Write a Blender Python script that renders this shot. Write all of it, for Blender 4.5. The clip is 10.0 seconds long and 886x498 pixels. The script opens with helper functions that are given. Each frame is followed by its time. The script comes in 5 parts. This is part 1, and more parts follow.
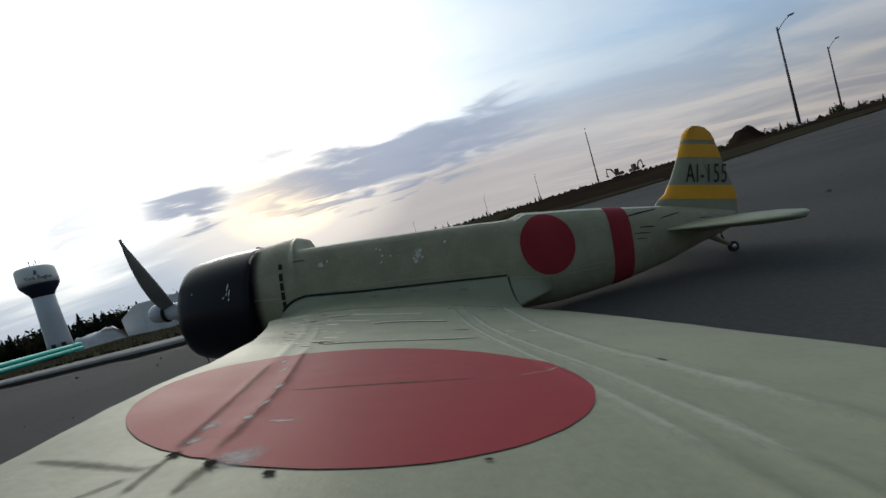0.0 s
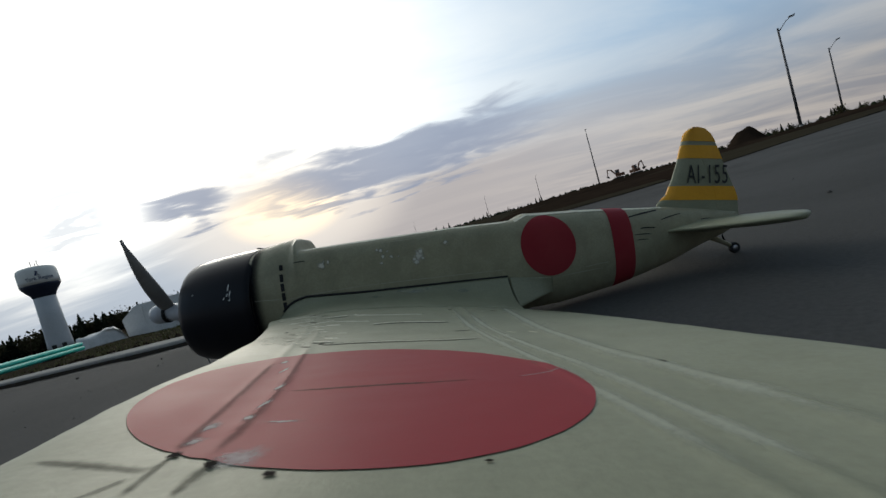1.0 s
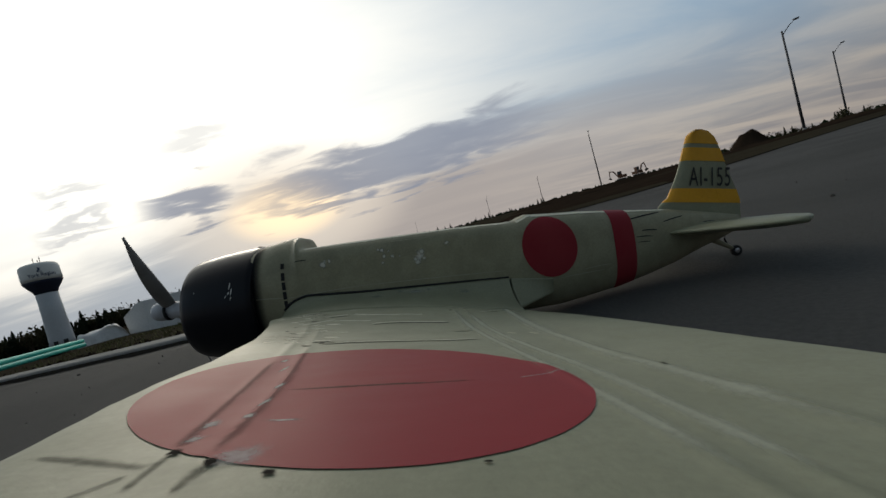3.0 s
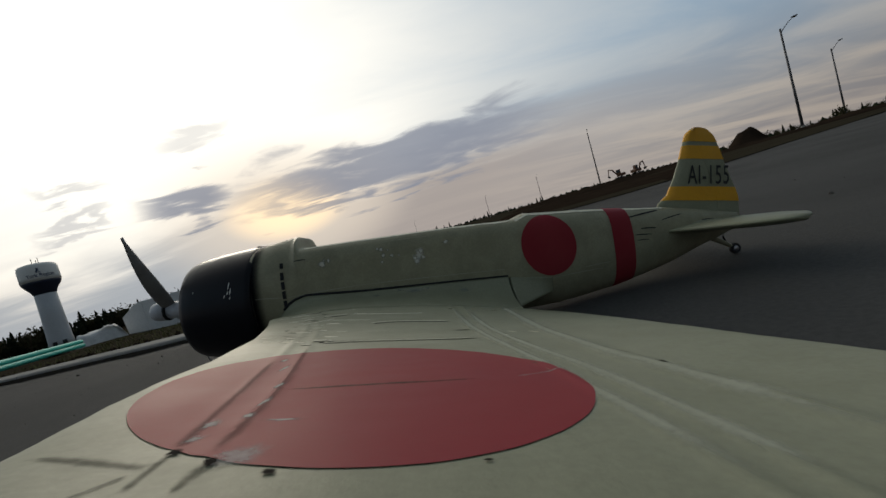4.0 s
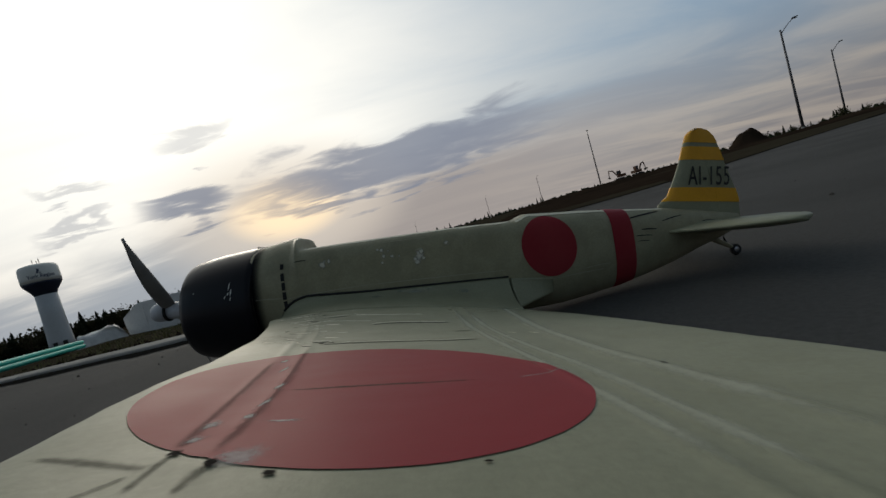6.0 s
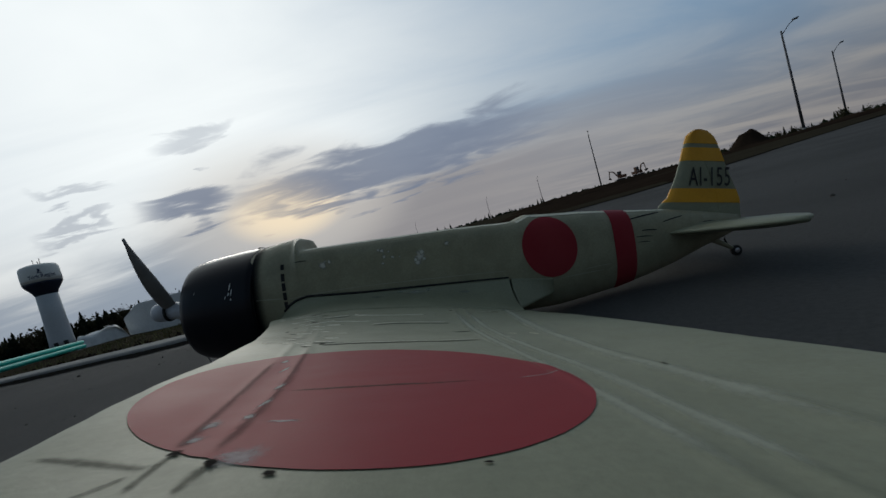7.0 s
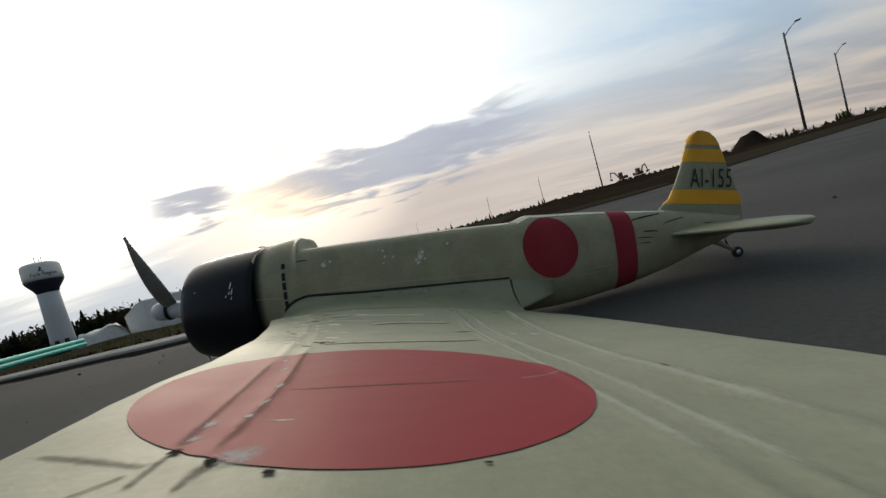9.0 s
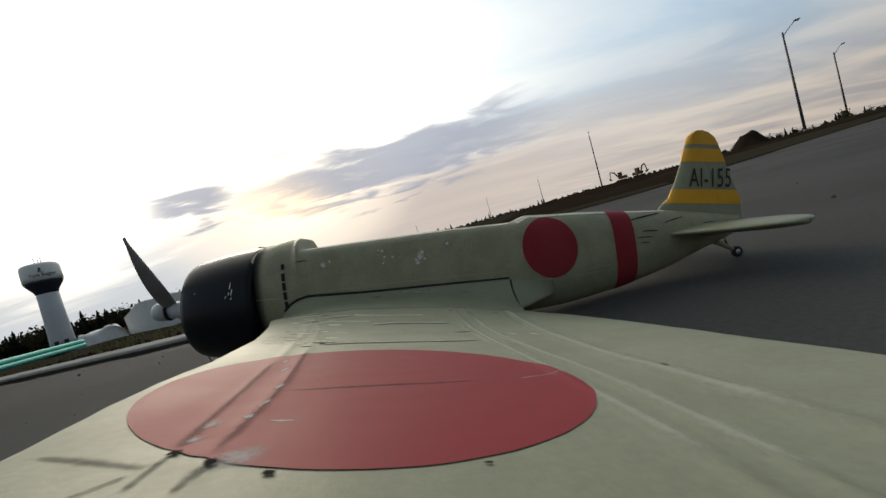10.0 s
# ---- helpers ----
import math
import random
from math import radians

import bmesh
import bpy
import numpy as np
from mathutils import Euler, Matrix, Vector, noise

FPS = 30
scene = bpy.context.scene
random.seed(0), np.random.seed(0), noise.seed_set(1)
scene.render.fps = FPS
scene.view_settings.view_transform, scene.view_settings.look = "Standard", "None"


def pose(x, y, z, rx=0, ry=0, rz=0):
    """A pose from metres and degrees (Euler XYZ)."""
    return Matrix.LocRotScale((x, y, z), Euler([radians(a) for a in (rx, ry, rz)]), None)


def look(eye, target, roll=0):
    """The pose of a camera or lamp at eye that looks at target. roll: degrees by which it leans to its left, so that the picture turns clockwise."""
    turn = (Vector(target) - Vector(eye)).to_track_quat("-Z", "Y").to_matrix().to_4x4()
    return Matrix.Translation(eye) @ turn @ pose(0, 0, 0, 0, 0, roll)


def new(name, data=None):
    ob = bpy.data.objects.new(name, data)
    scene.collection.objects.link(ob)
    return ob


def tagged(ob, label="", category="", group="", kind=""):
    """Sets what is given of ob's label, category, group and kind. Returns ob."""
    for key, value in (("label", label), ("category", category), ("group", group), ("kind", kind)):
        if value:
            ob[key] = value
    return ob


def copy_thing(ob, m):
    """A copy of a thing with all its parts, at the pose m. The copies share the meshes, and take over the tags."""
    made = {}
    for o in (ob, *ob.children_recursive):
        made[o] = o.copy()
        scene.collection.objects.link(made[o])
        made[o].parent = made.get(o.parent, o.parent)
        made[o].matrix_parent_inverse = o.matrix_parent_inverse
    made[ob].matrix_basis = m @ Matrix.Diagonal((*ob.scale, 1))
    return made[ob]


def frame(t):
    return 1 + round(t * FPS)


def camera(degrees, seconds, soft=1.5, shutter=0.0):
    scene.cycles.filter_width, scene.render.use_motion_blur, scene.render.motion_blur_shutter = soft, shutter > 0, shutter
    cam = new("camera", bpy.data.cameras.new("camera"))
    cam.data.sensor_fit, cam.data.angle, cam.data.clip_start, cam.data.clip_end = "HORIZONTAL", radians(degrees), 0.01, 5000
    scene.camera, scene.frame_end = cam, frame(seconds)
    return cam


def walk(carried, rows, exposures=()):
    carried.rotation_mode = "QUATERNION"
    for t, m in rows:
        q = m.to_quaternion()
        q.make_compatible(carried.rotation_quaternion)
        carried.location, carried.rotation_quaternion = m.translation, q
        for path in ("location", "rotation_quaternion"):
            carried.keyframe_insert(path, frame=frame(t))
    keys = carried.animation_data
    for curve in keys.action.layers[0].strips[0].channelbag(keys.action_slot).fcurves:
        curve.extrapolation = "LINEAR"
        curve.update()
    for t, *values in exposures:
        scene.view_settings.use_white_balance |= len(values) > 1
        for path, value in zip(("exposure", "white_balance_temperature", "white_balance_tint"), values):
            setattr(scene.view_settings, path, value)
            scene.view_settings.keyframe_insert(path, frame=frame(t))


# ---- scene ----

# ---- camera and its walk ----
EYE = Vector((0.0, 0.0, 0.159))


def aim(yaw, pitch, roll, eye):
    a, b = radians(yaw), radians(pitch)
    way = Vector((-math.sin(a) * math.cos(b), math.cos(a) * math.cos(b), math.sin(b)))
    return look(eye, Vector(eye) + way, roll)


cam = camera(97.7, 10.0, soft=1.5)
# the camera is fixed to the wing: small shakes of yaw, pitch and roll about one pose
SHAKE = [(0, -0.15, -0.15, -0.35), (0.5, 0, 0.05, 0.1), (1, -0.1, 0, -0.3), (1.5, -0.05, 0.05, 0), (2, -0.05, -0.05, 0.1), (2.5, 0.1, 0.15, 0.3),
         (4, 0, -0.1, 0), (4.5, 0, -0.1, 0), (5, 0.05, 0.15, 0.3), (5.5, 0, 0, 0), (7, 0.05, 0.15, 0.1), (7.5, 0, 0.05, 0.1), (8, 0, 0.05, -0.1),
         (8.5, 0.15, 0.15, 0.35), (9, 0.15, 0.2, 0.4), (9.5, 0.1, 0.2, 0.3), (10, 0.1, 0.2, 0.3)]
REST = (0.0, -2.65, -15.9)
walk(cam, [(t, aim(REST[0] + a, REST[1] + b, REST[2] + c, EYE)) for t, a, b, c in SHAKE],
     exposures=[(0, 0.2, 6150, 8), (2.5, -0.1, 6500, 8), (4, -0.22, 6730, 9), (5.7, -0.28, 6680, 9), (7, -0.6, 5900, 7), (8, -0.5, 6050, 7), (8.6, 0.35, 6750, 9), (9.1, 0.45, 6850, 9), (10, 0.42, 6900, 9)])
# the aircraft's place follows from the camera's seat on its left wing
AIRCRAFT = aim(*REST, EYE) @ aim(-2.53, 0.07, -8.085, (0.3566, -0.5760, 0.0271)).inverted()

# ---- world and sun ----
SUN_AZ, SUN_EL = -26.0, 20.0


def ray(az, el):
    a, e = radians(az), radians(el)
    return Vector((math.sin(a) * math.cos(e), math.cos(a) * math.cos(e), math.sin(e)))


class Nodes:
    """Short hand for node trees."""

    def __init__(self, tree):
        self.t = tree
        tree.nodes.clear()

    def add(self, kind, **props):
        n = self.t.nodes.new(kind)
        for k, v in props.items():
            setattr(n, k, v)
        return n

    def put(self, socket, v):
        if isinstance(v, bpy.types.NodeSocket):
            self.t.links.new(v, socket)
        else:
            socket.default_value = v

    def math(self, op, a, b=0.0, c=0.0, clamp=False):
        n = self.add("ShaderNodeMath", operation=op, use_clamp=clamp)
        for s, v in zip(n.inputs, (a, b, c)):
            self.put(s, v)
        return n.outputs[0]

    def vec(self, op, a, b=(0, 0, 0), out=0):
        n = self.add("ShaderNodeVectorMath", operation=op)
        self.put(n.inputs[0], a)
        self.put(n.inputs[1], b)
        return n.outputs[out]

    def mix(self, f, a, b, blend="MIX"):
        n = self.add("ShaderNodeMix", data_type="RGBA", blend_type=blend)
        self.put(n.inputs[0], f)
        self.put(n.inputs[6], a)
        self.put(n.inputs[7], b)
        return n.outputs[2]

    def step(self, v, lo, hi, a=0.0, b=1.0):
        n = self.add("ShaderNodeMapRange", interpolation_type="SMOOTHSTEP")
        for s, w in zip(n.inputs, (v, lo, hi, a, b)):
            self.put(s, w)
        return n.outputs[0]

    def noise(self, v, scale, detail=4.0, rough=0.55, warp=0.0):
        n = self.add("ShaderNodeTexNoise")
        self.put(n.inputs["Vector"], v)
        for k, w in (("Scale", scale), ("Detail", detail), ("Roughness", rough), ("Distortion", warp)):
            n.inputs[k].default_value = w
        return n.outputs[0]


def build_world():
    world = bpy.data.worlds.new("sky")
    scene.world = world
    world.use_nodes = True
    g = Nodes(world.node_tree)
    d = g.add("ShaderNodeTexCoord").outputs["Generated"]
    sky = g.add("ShaderNodeTexSky", sky_type="NISHITA", sun_disc=False)
    sky.sun_elevation, sky.sun_rotation = radians(SUN_EL), radians(SUN_AZ)
    sky.air_density, sky.dust_density = 1.2, 3.0
    blue = g.mix(1.0, sky.outputs[0], (0.05, 0.05, 0.05, 1), "MULTIPLY")
    sep = g.add("ShaderNodeSeparateXYZ")
    g.put(sep.inputs[0], d)
    x, y, z = sep.outputs
    up = g.math("MAXIMUM", z, 0.0)
    # overcast veil: greyer and warmer towards the horizon
    veil = g.mix(g.step(up, 0.0, 0.35), (0.355, 0.34, 0.36, 1), (0.33, 0.49, 0.67, 1))
    # thin streaked cloud deck, drawn out along one heading
    deck = g.vec("DIVIDE", d, g.vec("ADD", (0.12, 0.12, 0.12), up))
    turn = g.add("ShaderNodeMapping")
    turn.inputs["Rotation"].default_value = (0, 0, radians(-24))
    turn.inputs["Scale"].default_value = (0.35, 1.0, 0.0)
    g.put(turn.inputs[0], deck)
    streak = g.noise(turn.outputs[0], 1.5, 6.0, 0.55, 0.6)
    cover = g.step(streak, 0.35, 0.68)
    base = g.mix(g.math("MULTIPLY", cover, 0.65), veil, g.mix(g.step(up, 0.05, 0.3), (0.71, 0.62, 0.54, 1), (0.58, 0.65, 0.71, 1)))
    base = g.mix(0.2, base, blue)
    # the sky dims away from the sun
    near = g.vec("DOT_PRODUCT", d, tuple(ray(SUN_AZ - 4, SUN_EL + 8)), out=1)
    dim = g.step(near, -0.6, 0.55, 0.44, 1.0)
    # and the unseen sky overhead is dimmed to weaken the light from above
    dim = g.math("MULTIPLY", dim, g.step(up, 0.50, 0.95, 1.0, 0.30))
    base = g.vec("MULTIPLY", base, g.vec("ADD", dim, (0, 0, 0)))
    # the sun's glow through the veil
    wide = g.math("POWER", g.math("MAXIMUM", near, 0.0), 4.5)
    wide = g.math("MULTIPLY", wide, g.math("ADD", 0.62, g.math("MULTIPLY", streak, 0.75)), clamp=True)
    base = g.mix(wide, base, (1.5, 1.46, 1.36, 1))
    # under the cloud base the air is grey, with a warm gap below the sun
    west = g.step(g.math("ARCTAN2", x, y), radians(-46), radians(-26))
    roof = g.math("ADD", 0.145, g.math("MULTIPLY", west, 0.09))
    under = g.step(g.math("SUBTRACT", g.math("ADD", up, g.math("MULTIPLY", g.math("SUBTRACT", streak, 0.5), 0.14)), roof), 0.0, -0.12)
    under = g.math("MULTIPLY", under, g.step(near, 0.3, 0.8))
    haze = g.mix(g.step(g.math("ARCTAN2", x, y), radians(-34), radians(-8)), (0.37, 0.42, 0.49, 1), (0.40, 0.355, 0.345, 1))
    base = g.mix(g.math("MULTIPLY", under, 0.88), base, haze)
    sink = g.vec("MULTIPLY", d, (1, 1, 1.9))
    low = g.vec("DOT_PRODUCT", g.vec("NORMALIZE", sink), tuple((ray(-19.5, 8.6) * Vector((1, 1, 1.9))).normalized()), out=1)
    base = g.mix(g.math("MULTIPLY", g.step(low, 0.945, 0.999), 0.75), base, (0.95, 0.84, 0.72, 1))
    base = g.mix(g.step(low, 0.988, 0.9995), base, (1.42, 1.12, 0.76, 1))
    # dark cloud bank before the glow, ragged along its edges
    az = g.math("ARCTAN2", x, y)
    el = g.math("ARCSINE", z)
    fray = g.add("ShaderNodeMapping")
    fray.inputs["Rotation"].default_value = (0, 0, radians(-24))
    fray.inputs["Scale"].default_value = (0.6, 1.0, 0.0)
    g.put(fray.inputs[0], deck)
    rag = g.noise(fray.outputs[0], 3.4, 5.0, 0.5, 0.5)
    rag = g.math("MULTIPLY", g.math("SUBTRACT", rag, 0.5), 0.22)

    def bank(a0, e0, wa, we, tilt, lo=1.35, hi=0.1):
        u = g.math("SUBTRACT", az, radians(a0))
        v = g.math("SUBTRACT", g.math("SUBTRACT", el, radians(e0)), g.math("MULTIPLY", u, tilt))
        v = g.math("ADD", v, rag)
        q = g.math("ADD", g.math("POWER", g.math("ABSOLUTE", g.math("DIVIDE", u, radians(wa))), 2.0),
                   g.math("POWER", g.math("ABSOLUTE", g.math("DIVIDE", v, radians(we))), 2.0))
        return g.step(q, lo, hi)

    dark = g.math("MAXIMUM", bank(-3, 11.6, 24, 4.2, 0.03), bank(-30.5, 12.1, 5.5, 2.4, 0.0))
    dark = g.math("MAXIMUM", dark, g.math("MULTIPLY", bank(-41.5, 10.8, 3.6, 1.0, 0.0), 0.5))
    dark = g.math("MAXIMUM", dark, g.math("MULTIPLY", bank(-31, 13.8, 3.0, 0.7, 0.2), 0.6))
    for a0, e0, wa, we, tilt in ((-41, 15.5, 3.5, 1.0, 0.25), (-28, 19.8, 5.0, 1.3, 0.2)):
        dark = g.math("MAXIMUM", dark, g.math("MULTIPLY", bank(a0, e0, wa, we, tilt), 0.45))
    base = g.mix(g.math("MULTIPLY", dark, 0.85), base, (0.262, 0.295, 0.385, 1))
    bg = g.add("ShaderNodeBackground")
    g.put(bg.inputs[0], base)
    bg.inputs[1].default_value = 1.0
    out = g.add("ShaderNodeOutputWorld")
    g.t.links.new(bg.outputs[0], out.inputs[0])


build_world()
sun = new("sun", bpy.data.lights.new("sun", "SUN"))
sun.data.energy, sun.data.angle, sun.data.color = 0.75, radians(18), (1.0, 0.9, 0.76)
sun.matrix_world = look(ray(SUN_AZ, SUN_EL) * 50, (0, 0, 0))

# ---- materials ----


def material(name, colour, other=None, rough=0.6, grain=60.0, blotch=6.0, bump=0.15, depth=0.002, metal=0.0, spec=0.5, amount=0.5, each=0.0, coat=0.0):
    """A surface with blotches and grain of two scales, and fine relief."""
    m = bpy.data.materials.new(name)
    m.use_nodes = True
    g = Nodes(m.node_tree)
    p = g.add("ShaderNodeTexCoord").outputs["Object"]
    other = other or tuple(c * 0.72 for c in colour)
    big = g.noise(p, blotch, 5.0, 0.6, 0.3)
    fine = g.noise(p, grain, 6.0, 0.65)
    c = g.mix(g.math("MULTIPLY", g.step(big, 0.38, 0.66), amount), (*colour, 1), (*other, 1))
    c = g.mix(g.step(fine, 0.25, 0.8, 0.0, amount * 0.7), c, tuple(v * 0.75 for v in other) + (1,))
    if each:
        r = g.add("ShaderNodeObjectInfo").outputs["Random"]
        c = g.mix(g.math("MULTIPLY", r, each), c, tuple(v * 0.5 for v in other) + (1,))
    b = g.add("ShaderNodeBsdfPrincipled")
    g.put(b.inputs["Base Color"], c)
    g.put(b.inputs["Roughness"], g.math("ADD", rough, g.math("MULTIPLY", g.math("SUBTRACT", big, 0.5), 0.3), clamp=True))
    b.inputs["Metallic"].default_value = metal
    b.inputs["Specular IOR Level"].default_value = spec
    b.inputs["Coat Weight"].default_value = coat
    if bump:
        n = g.add("ShaderNodeBump")
        n.inputs["Strength"].default_value, n.inputs["Distance"].default_value = bump, depth
        g.put(n.inputs["Height"], g.math("ADD", fine, g.math("MULTIPLY", big, 0.6)))
        g.t.links.new(n.outputs[0], b.inputs["Normal"])
    o = g.add("ShaderNodeOutputMaterial")
    g.t.links.new(b.outputs[0], o.inputs[0])
    return m


def flaked(name, colour, lo, hi, rough=0.7, most=1.0, ragged=1.1):
    """Paint flakes, streaks, soot, painted highlights and shade that thin out raggedly towards their rim."""
    m = bpy.data.materials.new(name)
    m.use_nodes = True
    g = Nodes(m.node_tree)
    p = g.add("ShaderNodeTexCoord").outputs["Object"]
    rim = g.add("ShaderNodeAttribute", attribute_name="fade").outputs["Fac"]
    n = g.noise(p, 420, 5.0, 0.65)
    a = g.step(g.math("ADD", rim, g.math("MULTIPLY", g.math("SUBTRACT", n, 0.5), ragged)), lo, hi, 0.0, most)
    b = g.add("ShaderNodeBsdfPrincipled")
    g.put(b.inputs["Base Color"], g.mix(g.noise(p, 900), (*colour, 1), tuple(c * 0.7 for c in colour) + (1,)))
    b.inputs["Roughness"].default_value = rough
    b.inputs["Specular IOR Level"].default_value = 0.08
    g.put(b.inputs["Alpha"], a)
    o = g.add("ShaderNodeOutputMaterial")
    g.t.links.new(b.outputs[0], o.inputs[0])
    return m


# one paint in two tones: the fuselage copy is lightened to offset its shaded side
M_WING = material("painted_wing_foam", (0.284, 0.288, 0.188), (0.240, 0.244, 0.158), rough=0.56, grain=380, blotch=17, bump=0.2, depth=0.0007, amount=0.8, spec=0.46)
M_GREY_LIGHTENED = material("painted_foam", (0.355, 0.335, 0.218), (0.266, 0.252, 0.162), rough=0.54, grain=380, blotch=30, bump=0.2, depth=0.0007, amount=0.8, spec=0.38)
M_RED = material("red_paint", (0.262, 0.020, 0.029), (0.31, 0.044, 0.048), rough=0.60, grain=300, blotch=16, bump=0.1, depth=0.0005, amount=0.4, spec=0.17)
M_YELLOW = material("yellow_paint", (0.75, 0.36, 0.01), (0.60, 0.27, 0.01), rough=0.5, grain=300, blotch=30, bump=0.1, depth=0.0004, amount=0.35)
M_COWL = material("black_paint", (0.009, 0.010, 0.014), (0.006, 0.006, 0.008), rough=0.33, grain=500, blotch=20, bump=0.08, depth=0.0004, spec=0.18)
M_DARK = material("dark_gap", (0.008, 0.008, 0.009), rough=0.8, grain=300, blotch=30, bump=0)
M_BARE = material("bare_foam", (0.68, 0.68, 0.64), (0.5, 0.5, 0.46), rough=0.7, grain=500, blotch=90, bump=0.2, depth=0.0005)
M_METAL = material("brushed_metal", (0.62, 0.63, 0.66), (0.5, 0.5, 0.52), rough=0.3, grain=300, blotch=30, bump=0.05, depth=0.0003, metal=0.9)
M_SPIN = material("silver_paint", (0.55, 0.56, 0.58), (0.45, 0.46, 0.48), rough=0.35, grain=300, blotch=30, bump=0.05, depth=0.0003)
M_LETTER = material("faded_letter_paint", (0.05, 0.07, 0.13), rough=0.6, grain=3, blotch=0.3, bump=0)
M_PROP = material("propeller_plastic", (0.27, 0.26, 0.24), (0.17, 0.16, 0.15), rough=0.4, grain=300, blotch=30, bump=0.05, depth=0.0003)
M_RUBBER = material("rubber", (0.02, 0.02, 0.02), rough=0.8, grain=300, blotch=60, bump=0.1, depth=0.0004)
M_INK = material("black_ink", (0.012, 0.012, 0.012), rough=0.6, grain=300, blotch=30, bump=0)
M_DENT = flaked("dent_shade", (0.020, 0.016, 0.013), 0.15, 0.70, rough=1.0)
M_CHIP = flaked("bare_chip", (0.58, 0.57, 0.45), 0.35, 0.85)
M_STREAK = flaked("dull_streak", (0.11, 0.11, 0.075), 0.0, 1.2, most=0.6)
M_RIDGELIGHT = flaked("worn_paint", (0.54, 0.55, 0.43), 0.05, 1.1, most=0.85, ragged=0.6)
M_EDGE = flaked("lifted_paint_edge", (0.82, 0.79, 0.62), 0.2, 0.6)
M_RUB = flaked("rubbed_paint", (0.72, 0.68, 0.64), 0.05, 1.0, most=0.62, ragged=0.9)
M_DARKRED = flaked("worn_red_paint", (0.085, 0.010, 0.014), 0.0, 1.2, most=0.5, ragged=0.5)
M_SCUFF = flaked("pale_scuff", (0.76, 0.74, 0.64), 0.10, 0.85, most=0.85)
M_SPRAY = flaked("black_overspray", (0.010, 0.011, 0.014), 0.05, 1.0, rough=0.5, ragged=0.25)
M_PALE = material("pale_raised_line", (0.42, 0.40, 0.29), (0.33, 0.31, 0.22), rough=0.6, grain=300, blotch=40, bump=0.1, depth=0.0004)
M_RUBBED = flaked("thin_rubbed_paint", (0.52, 0.54, 0.50), 0.25, 1.3, most=0.5, ragged=1.0)
M_SOOT = flaked("soot_streak", (0.045, 0.042, 0.030), 0.15, 0.8)
M_ASPHALT = material("asphalt", (0.092, 0.090, 0.085), (0.066, 0.065, 0.062), rough=0.92, grain=160, blotch=0.9, bump=0.6, depth=0.004, amount=0.8, spec=0.06)
M_CONCRETE = material("concrete", (0.29, 0.285, 0.265), (0.20, 0.195, 0.185), rough=0.9, grain=60, blotch=3, bump=0.3, depth=0.004, spec=0.06)
M_GUTTER = material("wet_gutter", (0.016, 0.015, 0.014), (0.010, 0.010, 0.009), rough=0.9, grain=60, blotch=4, bump=0.4, depth=0.004, spec=0.0)
M_EARTH = material("earth", (0.034, 0.024, 0.017), (0.020, 0.015, 0.011), rough=0.95, grain=4, blotch=0.25, bump=0.5, depth=0.06, amount=0.8, spec=0.0)
M_GROUND = material("dry_grass_ground", (0.050, 0.044, 0.029), (0.031, 0.026, 0.020), rough=0.95, grain=5, blotch=0.06, bump=0.5, depth=0.05, amount=0.9, spec=0.0)
M_GRASS = material("grass_blades", (0.150, 0.130, 0.058), (0.070, 0.078, 0.032), rough=0.9, grain=8, blotch=1.2, bump=0, amount=0.8, spec=0.06)
M_NEEDLE = material("conifer_needles", (0.022, 0.030, 0.016), (0.012, 0.018, 0.010), rough=0.9, grain=3, blotch=0.5, bump=0, each=0.5, spec=0.06)
M_LEAF = material("shrub_leaves", (0.060, 0.062, 0.030), (0.045, 0.035, 0.02), rough=0.9, grain=3, blotch=0.6, bump=0, each=0.5, spec=0.06)
M_BARK = material("bark", (0.09, 0.065, 0.045), rough=0.95, grain=20, blotch=3, bump=0.3, depth=0.02, spec=0.06)
M_TOWER = material("tower_white_paint", (0.85, 0.85, 0.80), (0.72, 0.72, 0.67), rough=0.6, grain=3, blotch=0.12, bump=0.05, depth=0.02, amount=0.5)
M_TOWERSHAFT = material("tower_concrete", (0.55, 0.57, 0.58), (0.46, 0.48, 0.49), rough=0.8, grain=2, blotch=0.1, bump=0.1, depth=0.03)
M_NAVY = material("navy_paint", (0.018, 0.026, 0.055), rough=0.55, grain=3, blotch=0.2, bump=0.05, depth=0.02)
M_TEAL = material("teal_pipe", (0.03, 0.42, 0.36), (0.02, 0.32, 0.28), rough=0.6, grain=15, blotch=1.2, bump=0.05, depth=0.004, amount=0.4, each=0.3, spec=0.15)
M_WHITE = material("white_sheet", (0.72, 0.72, 0.70), (0.45, 0.44, 0.42), rough=0.6, grain=10, blotch=1.2, bump=0.3, depth=0.02)
M_CONTAINER = material("container_paint", (0.80, 0.80, 0.78), (0.66, 0.65, 0.63), rough=0.55, grain=8, blotch=0.6, bump=0.05, depth=0.01)
M_POLE = material("galvanised_steel", (0.10, 0.10, 0.105), (0.075, 0.075, 0.08), rough=0.55, grain=20, blotch=1, bump=0.05, depth=0.004, metal=0.3)
M_LENS = material("lamp_lens", (0.6, 0.6, 0.58), rough=0.3, grain=40, blotch=6, bump=0)
M_RIG = material("machine_paint", (0.13, 0.05, 0.02), (0.09, 0.035, 0.015), rough=0.5, grain=10, blotch=1.5, bump=0.1, depth=0.01)
M_TRACK = material("machine_dark", (0.03, 0.028, 0.026), rough=0.8, grain=10, blotch=2, bump=0.2, depth=0.01)
M_GLASS = material("cab_glass", (0.05, 0.06, 0.07), rough=0.1, grain=10, blotch=2, bump=0)
